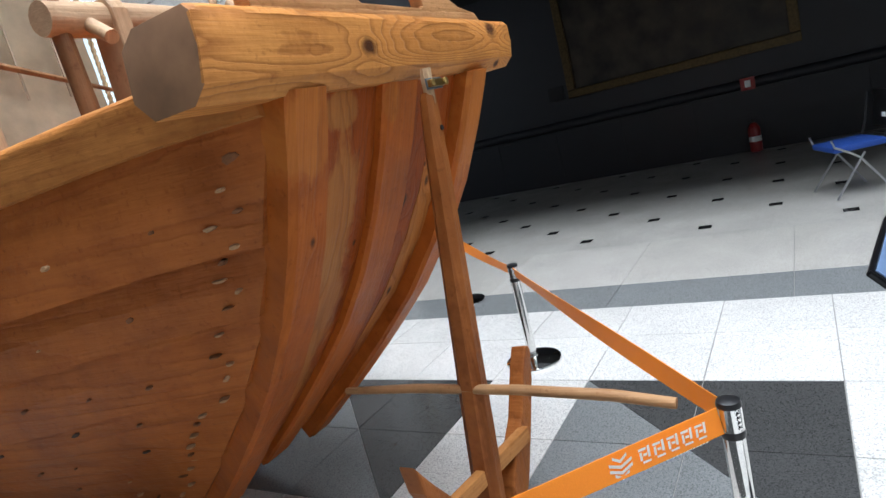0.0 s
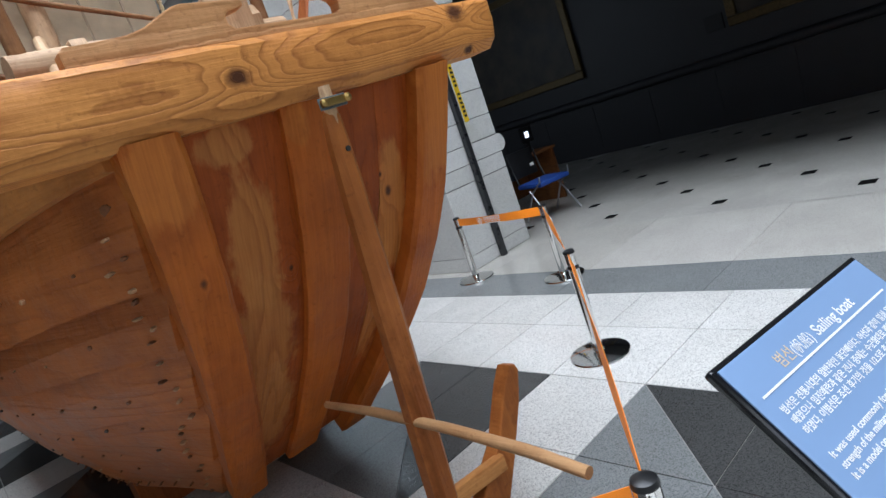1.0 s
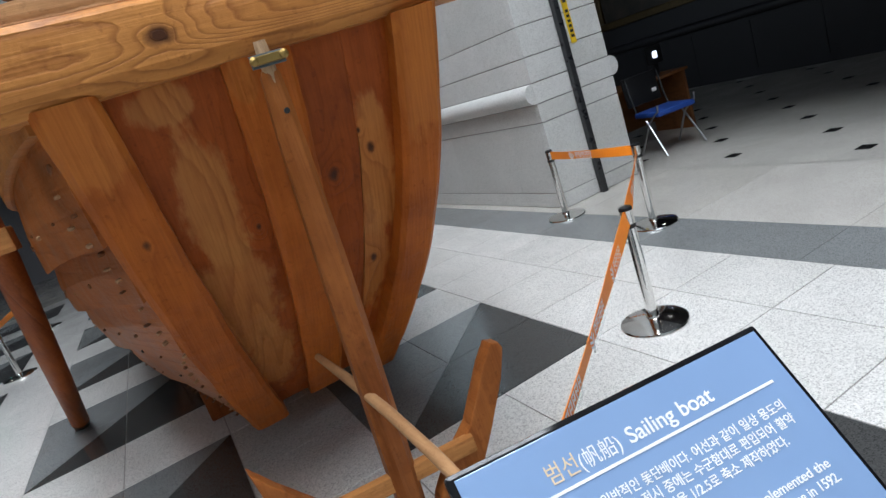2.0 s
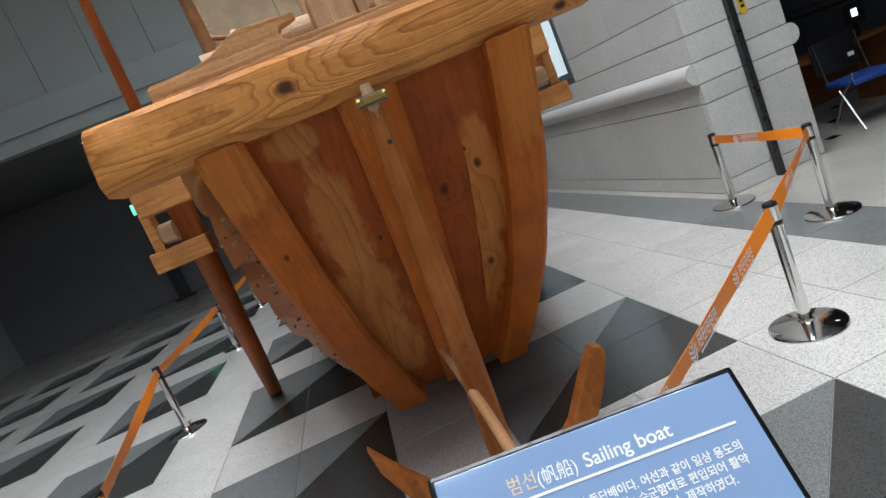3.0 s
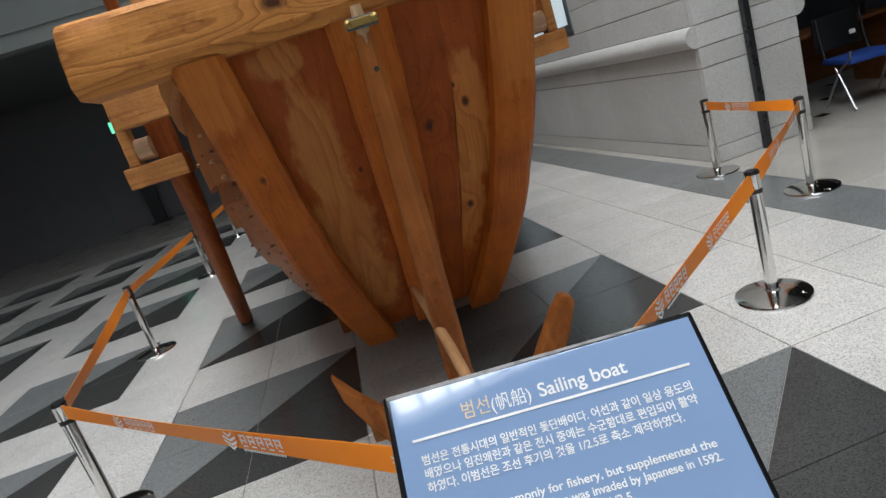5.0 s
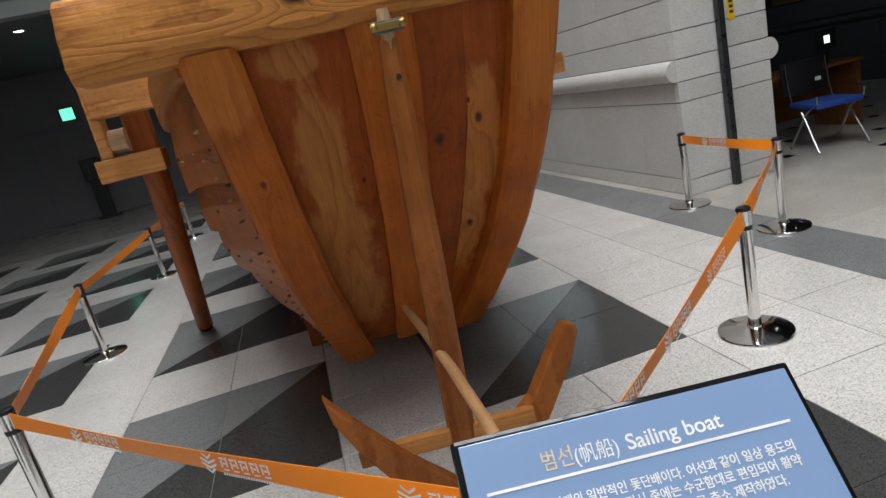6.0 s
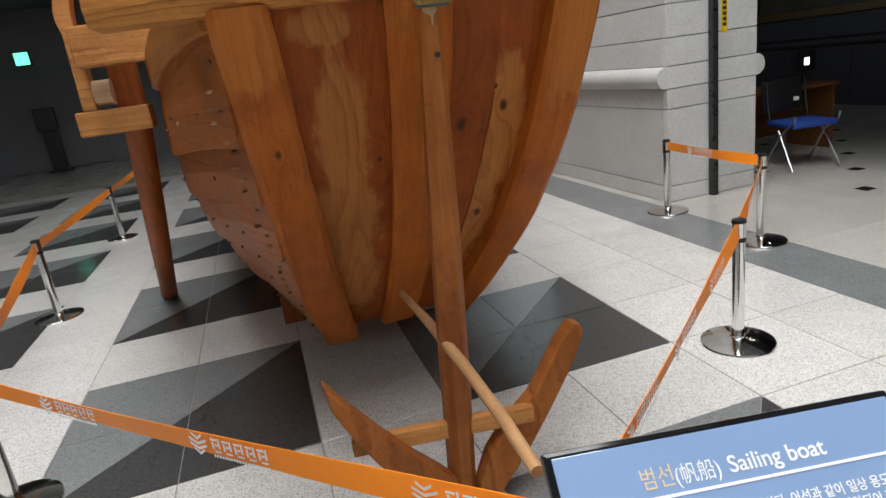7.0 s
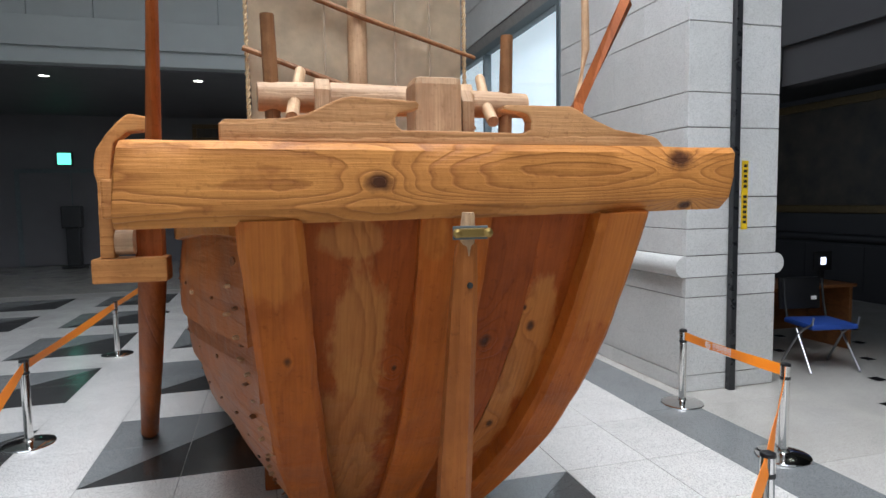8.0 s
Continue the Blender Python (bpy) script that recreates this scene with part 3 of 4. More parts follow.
for a, b in zip(rows, rows[1:]):
    for k in range(4):
        bm.faces.new((a[k], a[(k + 1) % 4], b[(k + 1) % 4], b[k]))
bm.faces.new(rows[0])
bm.faces.new(rows[-1])
part("bow_panel", bm, M_STRAKE, boat)
# chiselled notches, dark pegs and pale plugs that pin the strakes
rnd = random.Random(5)


def chip(u, d, a, b, rise, material, seed):
    """An irregular peg or gouge set into the port side."""
    k = max(i for i in range(len(US) - 1) if US[i] <= u)
    f = (u - US[k]) / (US[k + 1] - US[k])
    off = table([0, 0.5, 1], [0.034, 0.021, -0.008], f)
    p, q = hull_point(u, d, off), hull_point(u, d + 0.1, off)
    top = hull_point(min(1.0, u + 0.06), d, off - 0.01)
    along, up = (q - p).normalized(), (top - p).normalized()
    out = Vector((along.y * up.z - along.z * up.y, along.z * up.x - along.x * up.z, along.x * up.y - along.y * up.x)).normalized()
    if out.x < 0:
        out = -out
    r = random.Random(seed)
    bm = bm_new()
    n = 7
    turn = r.uniform(-0.5, 0.5)
    rings = []
    for depth, k in ((-0.03, 1.0), (rise * 0.6, 1.0), (rise, 0.72)):
        ring = []
        for i in range(n):
            ang = 2 * math.pi * i / n + turn
            w = k * (0.75 + 0.5 * random.Random(seed * 31 + i).random())
            v = p + along * (math.cos(ang) * a * w) + up * (math.sin(ang) * b * w) + out * depth
            ring.append(bm.verts.new((CX - v.x, v.y, v.z)))
        rings.append(ring)
    for r0, r1 in zip(rings, rings[1:]):
        for i in range(n):
            bm.faces.new((r0[i], r0[(i + 1) % n], r1[(i + 1) % n], r1[i]))
    bm.faces.new(rings[0])
    bm.faces.new(rings[-1])
    return part("plug", bm, material, boat)


for row, u in enumerate((0.06, 0.15, 0.27, 0.38, 0.50, 0.66, 0.84)):
    for k in range(8):
        d = 0.34 + 0.31 * k + rnd.uniform(-0.08, 0.08) + (0.14 if row % 2 else 0)
        big = rnd.random()
        chip(u + rnd.uniform(-0.02, 0.02), d, 0.008 + 0.014 * big, 0.005 + 0.008 * big, rnd.uniform(0.003, 0.010), rnd.choice((M_CHIP, M_PEG, M_PEG, M_DARKWOOD)), row * 40 + k)
for k in range(26):       # the close row of notches along the stern edge
    u = 0.02 + 0.034 * k + rnd.uniform(-0.008, 0.008)
    chip(u, rnd.uniform(0.07, 0.17), rnd.uniform(0.012, 0.024), rnd.uniform(0.005, 0.010), rnd.uniform(0.010, 0.018), M_CHIP if k % 3 else M_PEG, 500 + k)
for k in range(16):       # peg heads that stand proud along the lowest lap
    chip(0.05, 0.25 + 0.17 * k, 0.013, 0.011, 0.022, M_PEG, 700 + k)
chip(0.93, 0.10, 0.026, 0.016, 0.003, M_PEG, 801)


def stern_piece(edges, proud, thick, z0, z1, steps=22, bevel=0.0, seed=1):
    """A plank that follows the raked, curved stern; edges(z) gives its two sides in x."""
    bm = bm_new()
    rnd = random.Random(seed)
    rows = []
    for i in range(steps + 1):
        z = z0 + (z1 - z0) * i / steps
        xa, xb = edges(z)
        xa += rnd.uniform(-0.002, 0.002)
        xb += rnd.uniform(-0.002, 0.002)
        y, slope = stern_y(z), (stern_y(z + 0.02) - stern_y(z - 0.02)) / 0.04
        n = Vector((0, -1, slope)).normalized()
        f = Vector((0, y, z)) + n * proud
        b = Vector((0, y, z)) - n * thick
        c = min(bevel, (xb - xa) * 0.3)
        ring = [(xa, b.y, b.z), (xa, f.y + c * 0.9, f.z), (xa + c, f.y, f.z), (xb - c, f.y, f.z), (xb, f.y + c * 0.9, f.z), (xb, b.y, b.z)]
        rows.append([bm.verts.new(v) for v in ring])
    for a, b in zip(rows, rows[1:]):
        for k in range(6):
            bm.faces.new((a[k], a[(k + 1) % 6], b[(k + 1) % 6], b[k]))
    bm.faces.new(rows[0])
    bm.faces.new(rows[-1])
    return bm


def left_post(z):
    o = stern_hw(z)
    return CX - o, CX - o + 0.16


def right_post(z):
    o = stern_hw(z)
    return CX + o - 0.155, CX + o


def mid_post(z):
    w = table([0.3, 1.72], [0.082, 0.1], z)
    return CX - w, CX + w


def split(z):
    return table([0.3, 0.95, 1.45, 1.72], [-0.09, -0.075, -0.03, -0.02], z)


def crack(z):
    return table([0.3, 0.9, 1.4, 1.48, 1.72], [0.0004, 0.0013, 0.0013, -0.004, -0.004], z)


part("side_post", stern_piece(left_post, 0.068, 0.03, 0.30, 1.738, bevel=0.02, seed=2), M_RIB, boat)
part("side_post", stern_piece(right_post, 0.068, 0.03, 0.30, 1.738, bevel=0.02, seed=3), M_RIB, boat)
part("middle_post", stern_piece(mid_post, 0.035, 0.03, 0.32, 1.738, bevel=0.016, seed=4), M_RIB, boat)
part("stern_panel", stern_piece(lambda z: (left_post(z)[1] - 0.02, mid_post(z)[0] + 0.02), 0.0, 0.04, 0.33, 1.80, seed=5), M_PANEL, boat)
part("stern_panel", stern_piece(lambda z: (mid_post(z)[1] - 0.02, split(z) - crack(z)), 0.0, 0.04, 0.33, 1.80, seed=6), M_PANEL, boat)
part("stern_panel", stern_piece(lambda z: (split(z) + crack(z), right_post(z)[0] + 0.02), 0.0015, 0.04, 0.33, 1.80, seed=7), M_PANEL2, boat)

# great beam across the stern, a squared log with worn edges
bm = bm_new()
rnd = random.Random(8)
rows = []
for i in range(25):
    f = i / 24
    x = -1.10 + 1.65 * f
    h, dpt = 0.101 - 0.011 * f, 0.122 - 0.02 * f
    zc, yc = 1.804 + 0.008 * f, -1.872 + 0.006 * f
    ring = []
    for yy, zz in ((-0.62, -1), (-0.95, -0.62), (-1, 0.1), (-0.96, 0.8), (-0.8, 1), (0.6, 1), (1, 0.62), (1, -0.5), (0.5, -1)):
        k = 1 + rnd.uniform(-0.012, 0.012)
        ring.append(bm.verts.new((x + (0.012 * zz if i in (0, 24) else 0), yc + yy * dpt * k, zc + zz * h * k)))
    rows.append(ring)
for a, b in zip(rows, rows[1:]):
    for k in range(9):
        bm.faces.new((a[k], a[(k + 1) % 9], b[(k + 1) % 9], b[k]))
bm.faces.new(rows[0])
bm.faces.new(rows[-1])
es = [e for e in bm.edges if (e.verts[0] in rows[0] and e.verts[1] in rows[0]) or (e.verts[0] in rows[-1] and e.verts[1] in rows[-1])]
bmesh.ops.bevel(bm, geom=es, offset=0.008, segments=2, profile=0.6, affect="EDGES")
beam = part("stern_beam", bm, M_BEAM, boat, "honey-coloured knotty log beam", smooth=True)
beam.data.materials.append(M_ENDGRAIN)
for face in beam.data.polygons:
    if abs(face.normal.x) > 0.8:
        face.material_index = 1

# shaped board on the beam with two hooked notches
outline = [(-0.878, 1.906), (-0.878, 1.946), (-0.865, 1.957), (-0.80, 1.958), (-0.719, 1.963), (-0.672, 1.975), (-0.63, 1.996), (-0.59, 2.014), (-0.565, 2.019), (-0.541, 2.018),
           (-0.403, 2.011), (-0.395, 2.004), (-0.397, 1.993), (-0.42, 1.986), (-0.447, 1.981), (-0.457, 1.968), (-0.455, 1.950), (-0.44, 1.938), (-0.279, 1.937), (-0.104, 1.935), (-0.09, 1.944),
           (-0.087, 1.966), (-0.095, 1.982), (-0.115, 1.991), (-0.144, 1.992), (-0.166, 1.997), (-0.166, 2.006), (-0.152, 2.009), (0.029, 2.010), (0.049, 2.002), (0.10, 1.976), (0.168, 1.950), (0.29, 1.932), (0.303, 1.926), (0.33, 1.899)]
part("stern_board", slab(bm_new(), outline, "y", -1.95, -1.90, 0.005), M_BOARD, boat, "shaped board with two hooked notches")
# bollard and the thin board beside it
part("bollard", boxed(-0.325, -0.165, -1.60, -1.46, 1.6, 2.15, bevel=0.025), M_PALE, boat, "stout pale squared post")
part("bollard_cheek", slab(bm_new(), [(-1.56, 1.6), (-1.44, 1.6), (-1.44, 2.09), (-1.47, 2.12), (-1.53, 2.12), (-1.56, 2.08)], "x", -0.155, -0.115, 0.006), M_PALE, boat)

# windlass
part("windlass_drum", sweep(bm_new(), [(-0.80, -1.02, 2.165), (-0.5, -1.0, 2.17), (-0.1, -1.0, 2.165), (0.30, -1.01, 2.16)], [0.055, 0.06, 0.06, 0.052], 14, 0.05, 4), M_PALEX, boat, "pale round windlass log", smooth=True)
for x, z0, z1, r, lean in ((-0.735, 1.72, 2.475, 0.034, -0.02), (0.20, 1.72, 2.45, 0.032, 0.02)):
    part("windlass_handle", sweep(bm_new(), [(x, -1.01, z0), (x + lean, -1.01, z1)], [r, r * 0.82], 10, 0.05, 6), M_BROWN, boat, smooth=True)
for x in (-0.66, 0.12):
    part("windlass_peg", sweep(bm_new(), [(x - 0.02, -1.16, 2.07), (x, -1.01, 2.165), (x + 0.03, -0.86, 2.30)], [0.024, 0.026, 0.022], 10, 0.06, 7), M_PALE, boat, smooth=True)
for x in (-0.56, 0.02):
    part("windlass_cheek", slab(bm_new(), [(-1.1, 1.55), (-0.92, 1.55), (-0.94, 2.19), (-0.97, 2.235), (-1.05, 2.235), (-1.08, 2.19)], "x", x - 0.03, x + 0.03, 0.008), M_PALE, boat)

# cross beam ends and the crutch that carries the long oar, port and starboard
for side in (1, -1):
    s = lambda x: CX - side * (x - 0.0)
    def bx(xa, xb, *r, **k):
        a, b = s(xa), s(xb)
        return boxed(min(a, b), max(a, b), *r, **k)
    part("cross_beam_end", bx(0.60, 1.18, -0.56, -0.432, 1.705, 1.875, bevel=0.012), M_BLOCK, boat)
    part("lower_bracket", bx(0.95, 1.265, -0.43, -0.27, 1.408, 1.520, bevel=0.008), M_BLOCK, boat)
    curve = [(1.228, 1.522), (1.224, 1.86), (1.235, 1.91), (1.234, 1.96), (1.222, 2.011), (1.18, 2.078), (1.135, 2.13), (1.096, 2.166), (1.075, 2.172), (0.98, 2.158), (0.983, 2.102), (1.088, 2.090), (1.148, 2.04), (1.165, 1.93), (1.168, 1.522)]
    part("crutch", slab(bm_new(), [(s(x), z) for x, z in curve], "y", -0.42, -0.33, 0.01), M_BLOCK, boat)
    part("roller", sweep(bm_new(), [(s(1.166), -0.37, 1.594), (s(1.09), -0.37, 1.594)], 0.06, 18), M_PALEX, boat, smooth=True)
    part("roller_block", bx(0.98, 1.10, -0.34, -0.22, 1.5, 1.74, bevel=0.01), M_OAR, boat)

# mast and sail
part("mast", sweep(bm_new(), [(-0.135, 0.985, 1.5), (-0.125, 0.985, 3.2), (-0.115, 0.985, 5.6)], [0.075, 0.068, 0.05], 16, 0.03, 9), M_PALE, boat, "round pale wooden mast", smooth=True)
bm = bm_new()
NX, NZ = 36, 40
grid = []
for j in range(NZ + 1):
    row = []
    for i in range(NX + 1):
        u, v = i / NX, j / NZ
        x = -0.87 + 1.53 * u
        z = 1.86 - 0.10 * u + 3.4 * v
        belly = 0.05 * math.sin(math.pi * u) * math.sin(math.pi * ((v * 6) % 1)) + 0.03 * noise.noise(Vector((x * 4, z * 2.2, 3))) + 0.10 * max(0.0, 1 - v * 5) * noise.noise(Vector((x * 9 + z * 5, z * 3, 8)))
        row.append(bm.verts.new((x + 0.012 * noise.noise(Vector((z * 5, 1, 1))), 1.02 - belly, z)))
    grid.append(row)
for a, b in zip(grid, grid[1:]):
    for i in range(NX):
        bm.faces.new((a[i], a[i + 1], b[i + 1], b[i]))
bmesh.ops.solidify(bm, geom=bm.faces[:], thickness=0.006)
part("sail", bm, M_SAIL, boat, "creased beige canvas sail", smooth=True)
for k, x in enumerate((-0.36, 0.14, 0.40)):
    part("seam", boxed(x - 0.006, x + 0.006, 0.944, 0.952, 2.3, 5.2), M_SEAM, boat)
for k in range(6):
    z = 2.80 + 0.52 * k
    part("batten", sweep(bm_new(), [(-0.91, 0.93, z + 0.01), (-0.1, 0.895, z - 0.27), (0.74, 0.93, z - 0.50)], [0.019, 0.02, 0.014], 9, 0.12, 20 + k), M_BROWN, boat, "thin brown stick batten", smooth=True)
for x in (-0.885, 0.675):
    for ph in (0, math.pi):
        pts = [(x + 0.008 * math.cos(70 * z + ph), 0.985 + 0.008 * math.sin(70 * z + ph), z) for z in np.arange(1.9, 5.2, 0.014)]
        part("bolt_rope", sweep(bm_new(), pts, 0.010, 6), M_ROPE, boat, smooth=True)

# props under the hull
for x0, x1, y0, y1, h in ((-0.86, 0.28, 0.30, 0.52, 0.255), (-0.9, 0.32, 1.9, 2.15, 0.19)):
    tagged(part("support_block", boxed(x0, x1, y0, y1, 0.0, h, bevel=0.012), M_OAR), "dark timber block that carries the hull", "support block", "blocks under the boat")

# oars
oar = thing("steering_oar", "brown round wooden oar leaning from its bracket to the floor", "oar")
part("shaft", sweep(bm_new(), [(-1.705, 1.46, 0.06), (-1.52, 0.62, 0.75), (-1.335, -0.22, 1.44), (-1.325, -0.26, 1.50)], [0.062, 0.068, 0.066, 0.064], 16, 0.04, 31), M_OAR, oar, smooth=True)
part("foot", sweep(bm_new(), [(-1.718, 1.52, 0.0), (-1.703, 1.45, 0.07)], [0.05, 0.066], 16), M_DARKWOOD, oar, smooth=True)
o = thing("upright_oar", "red-brown wooden oar standing upright in the boat", "oar")
part("loom", sweep(bm_new(), [(-1.265, -0.495, 1.876), (-1.245, -0.55, 2.1), (-1.20, -0.72, 2.55), (-1.15, -0.90, 3.2)], [0.056, 0.046, 0.034, 0.031], 10, 0.04, 5, flat=0.7), M_OAR, o, smooth=True)
o = thing("upright_oar", "red-brown squared oar leaning outwards over the far side", "oar")
part("shaft", sweep(bm_new(), [(0.98, -0.05, 1.62), (1.36, 0.5, 2.42), (1.75, 0.5, 3.17)], [0.055, 0.052, 0.05], 4), M_OAR, o)
o = thing("upright_oar", "pale thin oar leaning over the far side", "oar")
part("shaft", sweep(bm_new(), [(0.98, 0.04, 1.60), (1.41, 0.58, 2.5), (1.50, 0.64, 2.85), (1.48, 0.62, 3.4)], [0.03, 0.03, 0.03, 0.026], 8, 0.1), M_PALE, o)

# ---- the wooden anchor that leans on the stern ----
anchor = thing("wooden_anchor", "brown wooden two-fluked anchor leaning on the stern", "anchor")
A0, A1 = Vector((-0.354, -1.86, 0.0)), Vector((-0.289, -2.004, 1.70))
bm = bm_new()
rows = []
for f, w, dd in ((0, 0.040, 0.05), (0.06, 0.043, 0.055), (0.3, 0.045, 0.05), (0.62, 0.043, 0.04), (0.86, 0.035, 0.032), (0.92, 0.031, 0.028), (0.965, 0.026, 0.024), (0.975, 0.018, 0.018)):
    p = A0.lerp(A1, f)
    c = 0.45
    rows.append([bm.verts.new((p.x + sx * w, p.y + sy * dd, p.z)) for sx, sy in ((-1, -c), (-c, -1), (c, -1), (1, -c), (1, c), (c, 1), (-c, 1), (-1, c))])
for a, b in zip(rows, rows[1:]):
    for k in range(8):
        bm.faces.new((a[k], a[(k + 1) % 8], b[(k + 1) % 8], b[k]))
bm.faces.new(rows[0])
bm.faces.new(rows[-1])
part("shank", bm, M_ANCHOR, anchor, smooth=True)
hole = A0.lerp(A1, 0.908)
# no real bore: a black disc paints the shade inside the hole
part("pin_hole_disc", lathe(bm_new(), [(0.008, -0.003), (0.008, 0.003)], 14, Matrix.Translation((hole.x + 0.006, hole.y - 0.0305, hole.z)) @ Matrix.Rotation(radians(90), 4, "X")), M_INK, anchor)


FLUKES = [
    [(-0.755, 0.640), (-0.70, 0.556), (-0.596, 0.417), (-0.497, 0.296), (-0.42, 0.215), (-0.382, 0.17), (-0.378, 0.004), (-0.41, 0.02), (-0.466, 0.095), (-0.555, 0.186), (-0.632, 0.315), (-0.689, 0.417), (-0.744, 0.546)],
    [(0.092, 0.628), (0.04, 0.570), (-0.075, 0.402), (-0.18, 0.318), (-0.255, 0.226), (-0.302, 0.12), (-0.318, 0.004), (-0.272, 0.004), (-0.226, 0.064), (-0.115, 0.192), (-0.012, 0.335), (0.088, 0.49), (0.132, 0.592), (0.122, 0.618)],
]
for shape in FLUKES:
    part("fluke", slab(bm_new(), shape, "y", -1.935, -1.872, 0.009), M_ANCHOR, anchor)
part("brace", boxed(-0.31, 0.31, -0.018, 0.018, -0.03, 0.03, bevel=0.006, m=pose(-0.392, -1.893, 0.350, 0, 0, -9)), M_BLOCK, anchor)
part("stock", sweep(bm_new(), [(-0.366, -1.38, 0.668), (-0.358, -1.7, 0.678), (-0.352, -2.1, 0.674), (-0.352, -2.4, 0.66), (-0.356, -2.585, 0.64)], [0.013, 0.017, 0.018, 0.018, 0.017], 12, 0.10, 41), M_STICK, anchor, "peeled pale round stick", smooth=True)
part("brass_band", boxed(-0.044, 0.044, -0.008, 0.008, -0.011, 0.011, bevel=0.003, m=Matrix.Translation((-0.29, -2.042, 1.678))), M_BRASS, anchor, "brass strap")
part("strap_plate", boxed(-0.046, 0.046, -0.003, 0.003, -0.017, 0.017, bevel=0.002, m=Matrix.Translation((-0.29, -2.032, 1.678))), M_STEEL, anchor, "dark metal plate")
for dx in (-0.04, 0.04):
    part("bolt", lathe(bm_new(), [(0.012, 0.0), (0.012, 0.008), (0.004, 0.012)], 10, Matrix.Translation((-0.29 + dx, -2.048, 1.678)) @ Matrix.Rotation(radians(90), 4, "X")), M_BRASS, anchor)
part("peg", sweep(bm_new(), [(-0.291, -2.005, 1.62), (-0.29, -2.012, 1.69), (-0.289, -2.014, 1.728)], [0.017, 0.019, 0.016], 8, 0.25, 17), M_PALE, anchor, "worn pale peg end")


# ---- barrier posts and belts ----
def barrier_post():
    p = thing("barrier_post", "low chrome belt barrier post on a round domed base", "barrier post", "belt barriers round the boat")
    part("base", lathe(bm_new(), [(0.172, 0.0), (0.175, 0.006), (0.172, 0.013), (0.14, 0.022), (0.08, 0.031), (0.036, 0.036), (0.034, 0.045)], 48), M_CHROME, p, smooth=True)
    part("tube", lathe(bm_new(), [(0.030, 0.04), (0.030, 0.535)], 32), M_CHROME, p, smooth=True)
    part("collar", lathe(bm_new(), [(0.0325, 0.533), (0.0335, 0.537), (0.0335, 0.551), (0.0325, 0.555)], 32), M_BLACK, p, smooth=True)
    head = part("head", lathe(bm_new(), [(0.0325, 0.555), (0.0325, 0.625)], 32), M_CHROME, p, smooth=True)
    part("cap", lathe(bm_new(), [(0.0335, 0.625), (0.034, 0.631), (0.031, 0.641), (0.02, 0.646), (0.004, 0.647)], 32), M_BLACK, p, smooth=True)
    for k in range(4):
        part("rivet", boxed(0.029, 0.039, -0.004, 0.004, 0.57 + 0.014 * k - 0.003, 0.57 + 0.014 * k + 0.003), M_CHROME, head)
    return p


posts = [(1.285, -1.37), (2.51, -0.24), (2.565, 0.885), (-2.04, -1.045), (-2.557, 1.615), (-2.58, 4.45), (-2.6, 7.3), (-0.333, -2.716)]
first = barrier_post()
first.matrix_basis = pose(*posts[0], 0, 0, 0, 20)
for k, (x, y) in enumerate(posts[1:]):
    copy_thing(first, pose(x, y, 0, 0, 0, 37 * k))


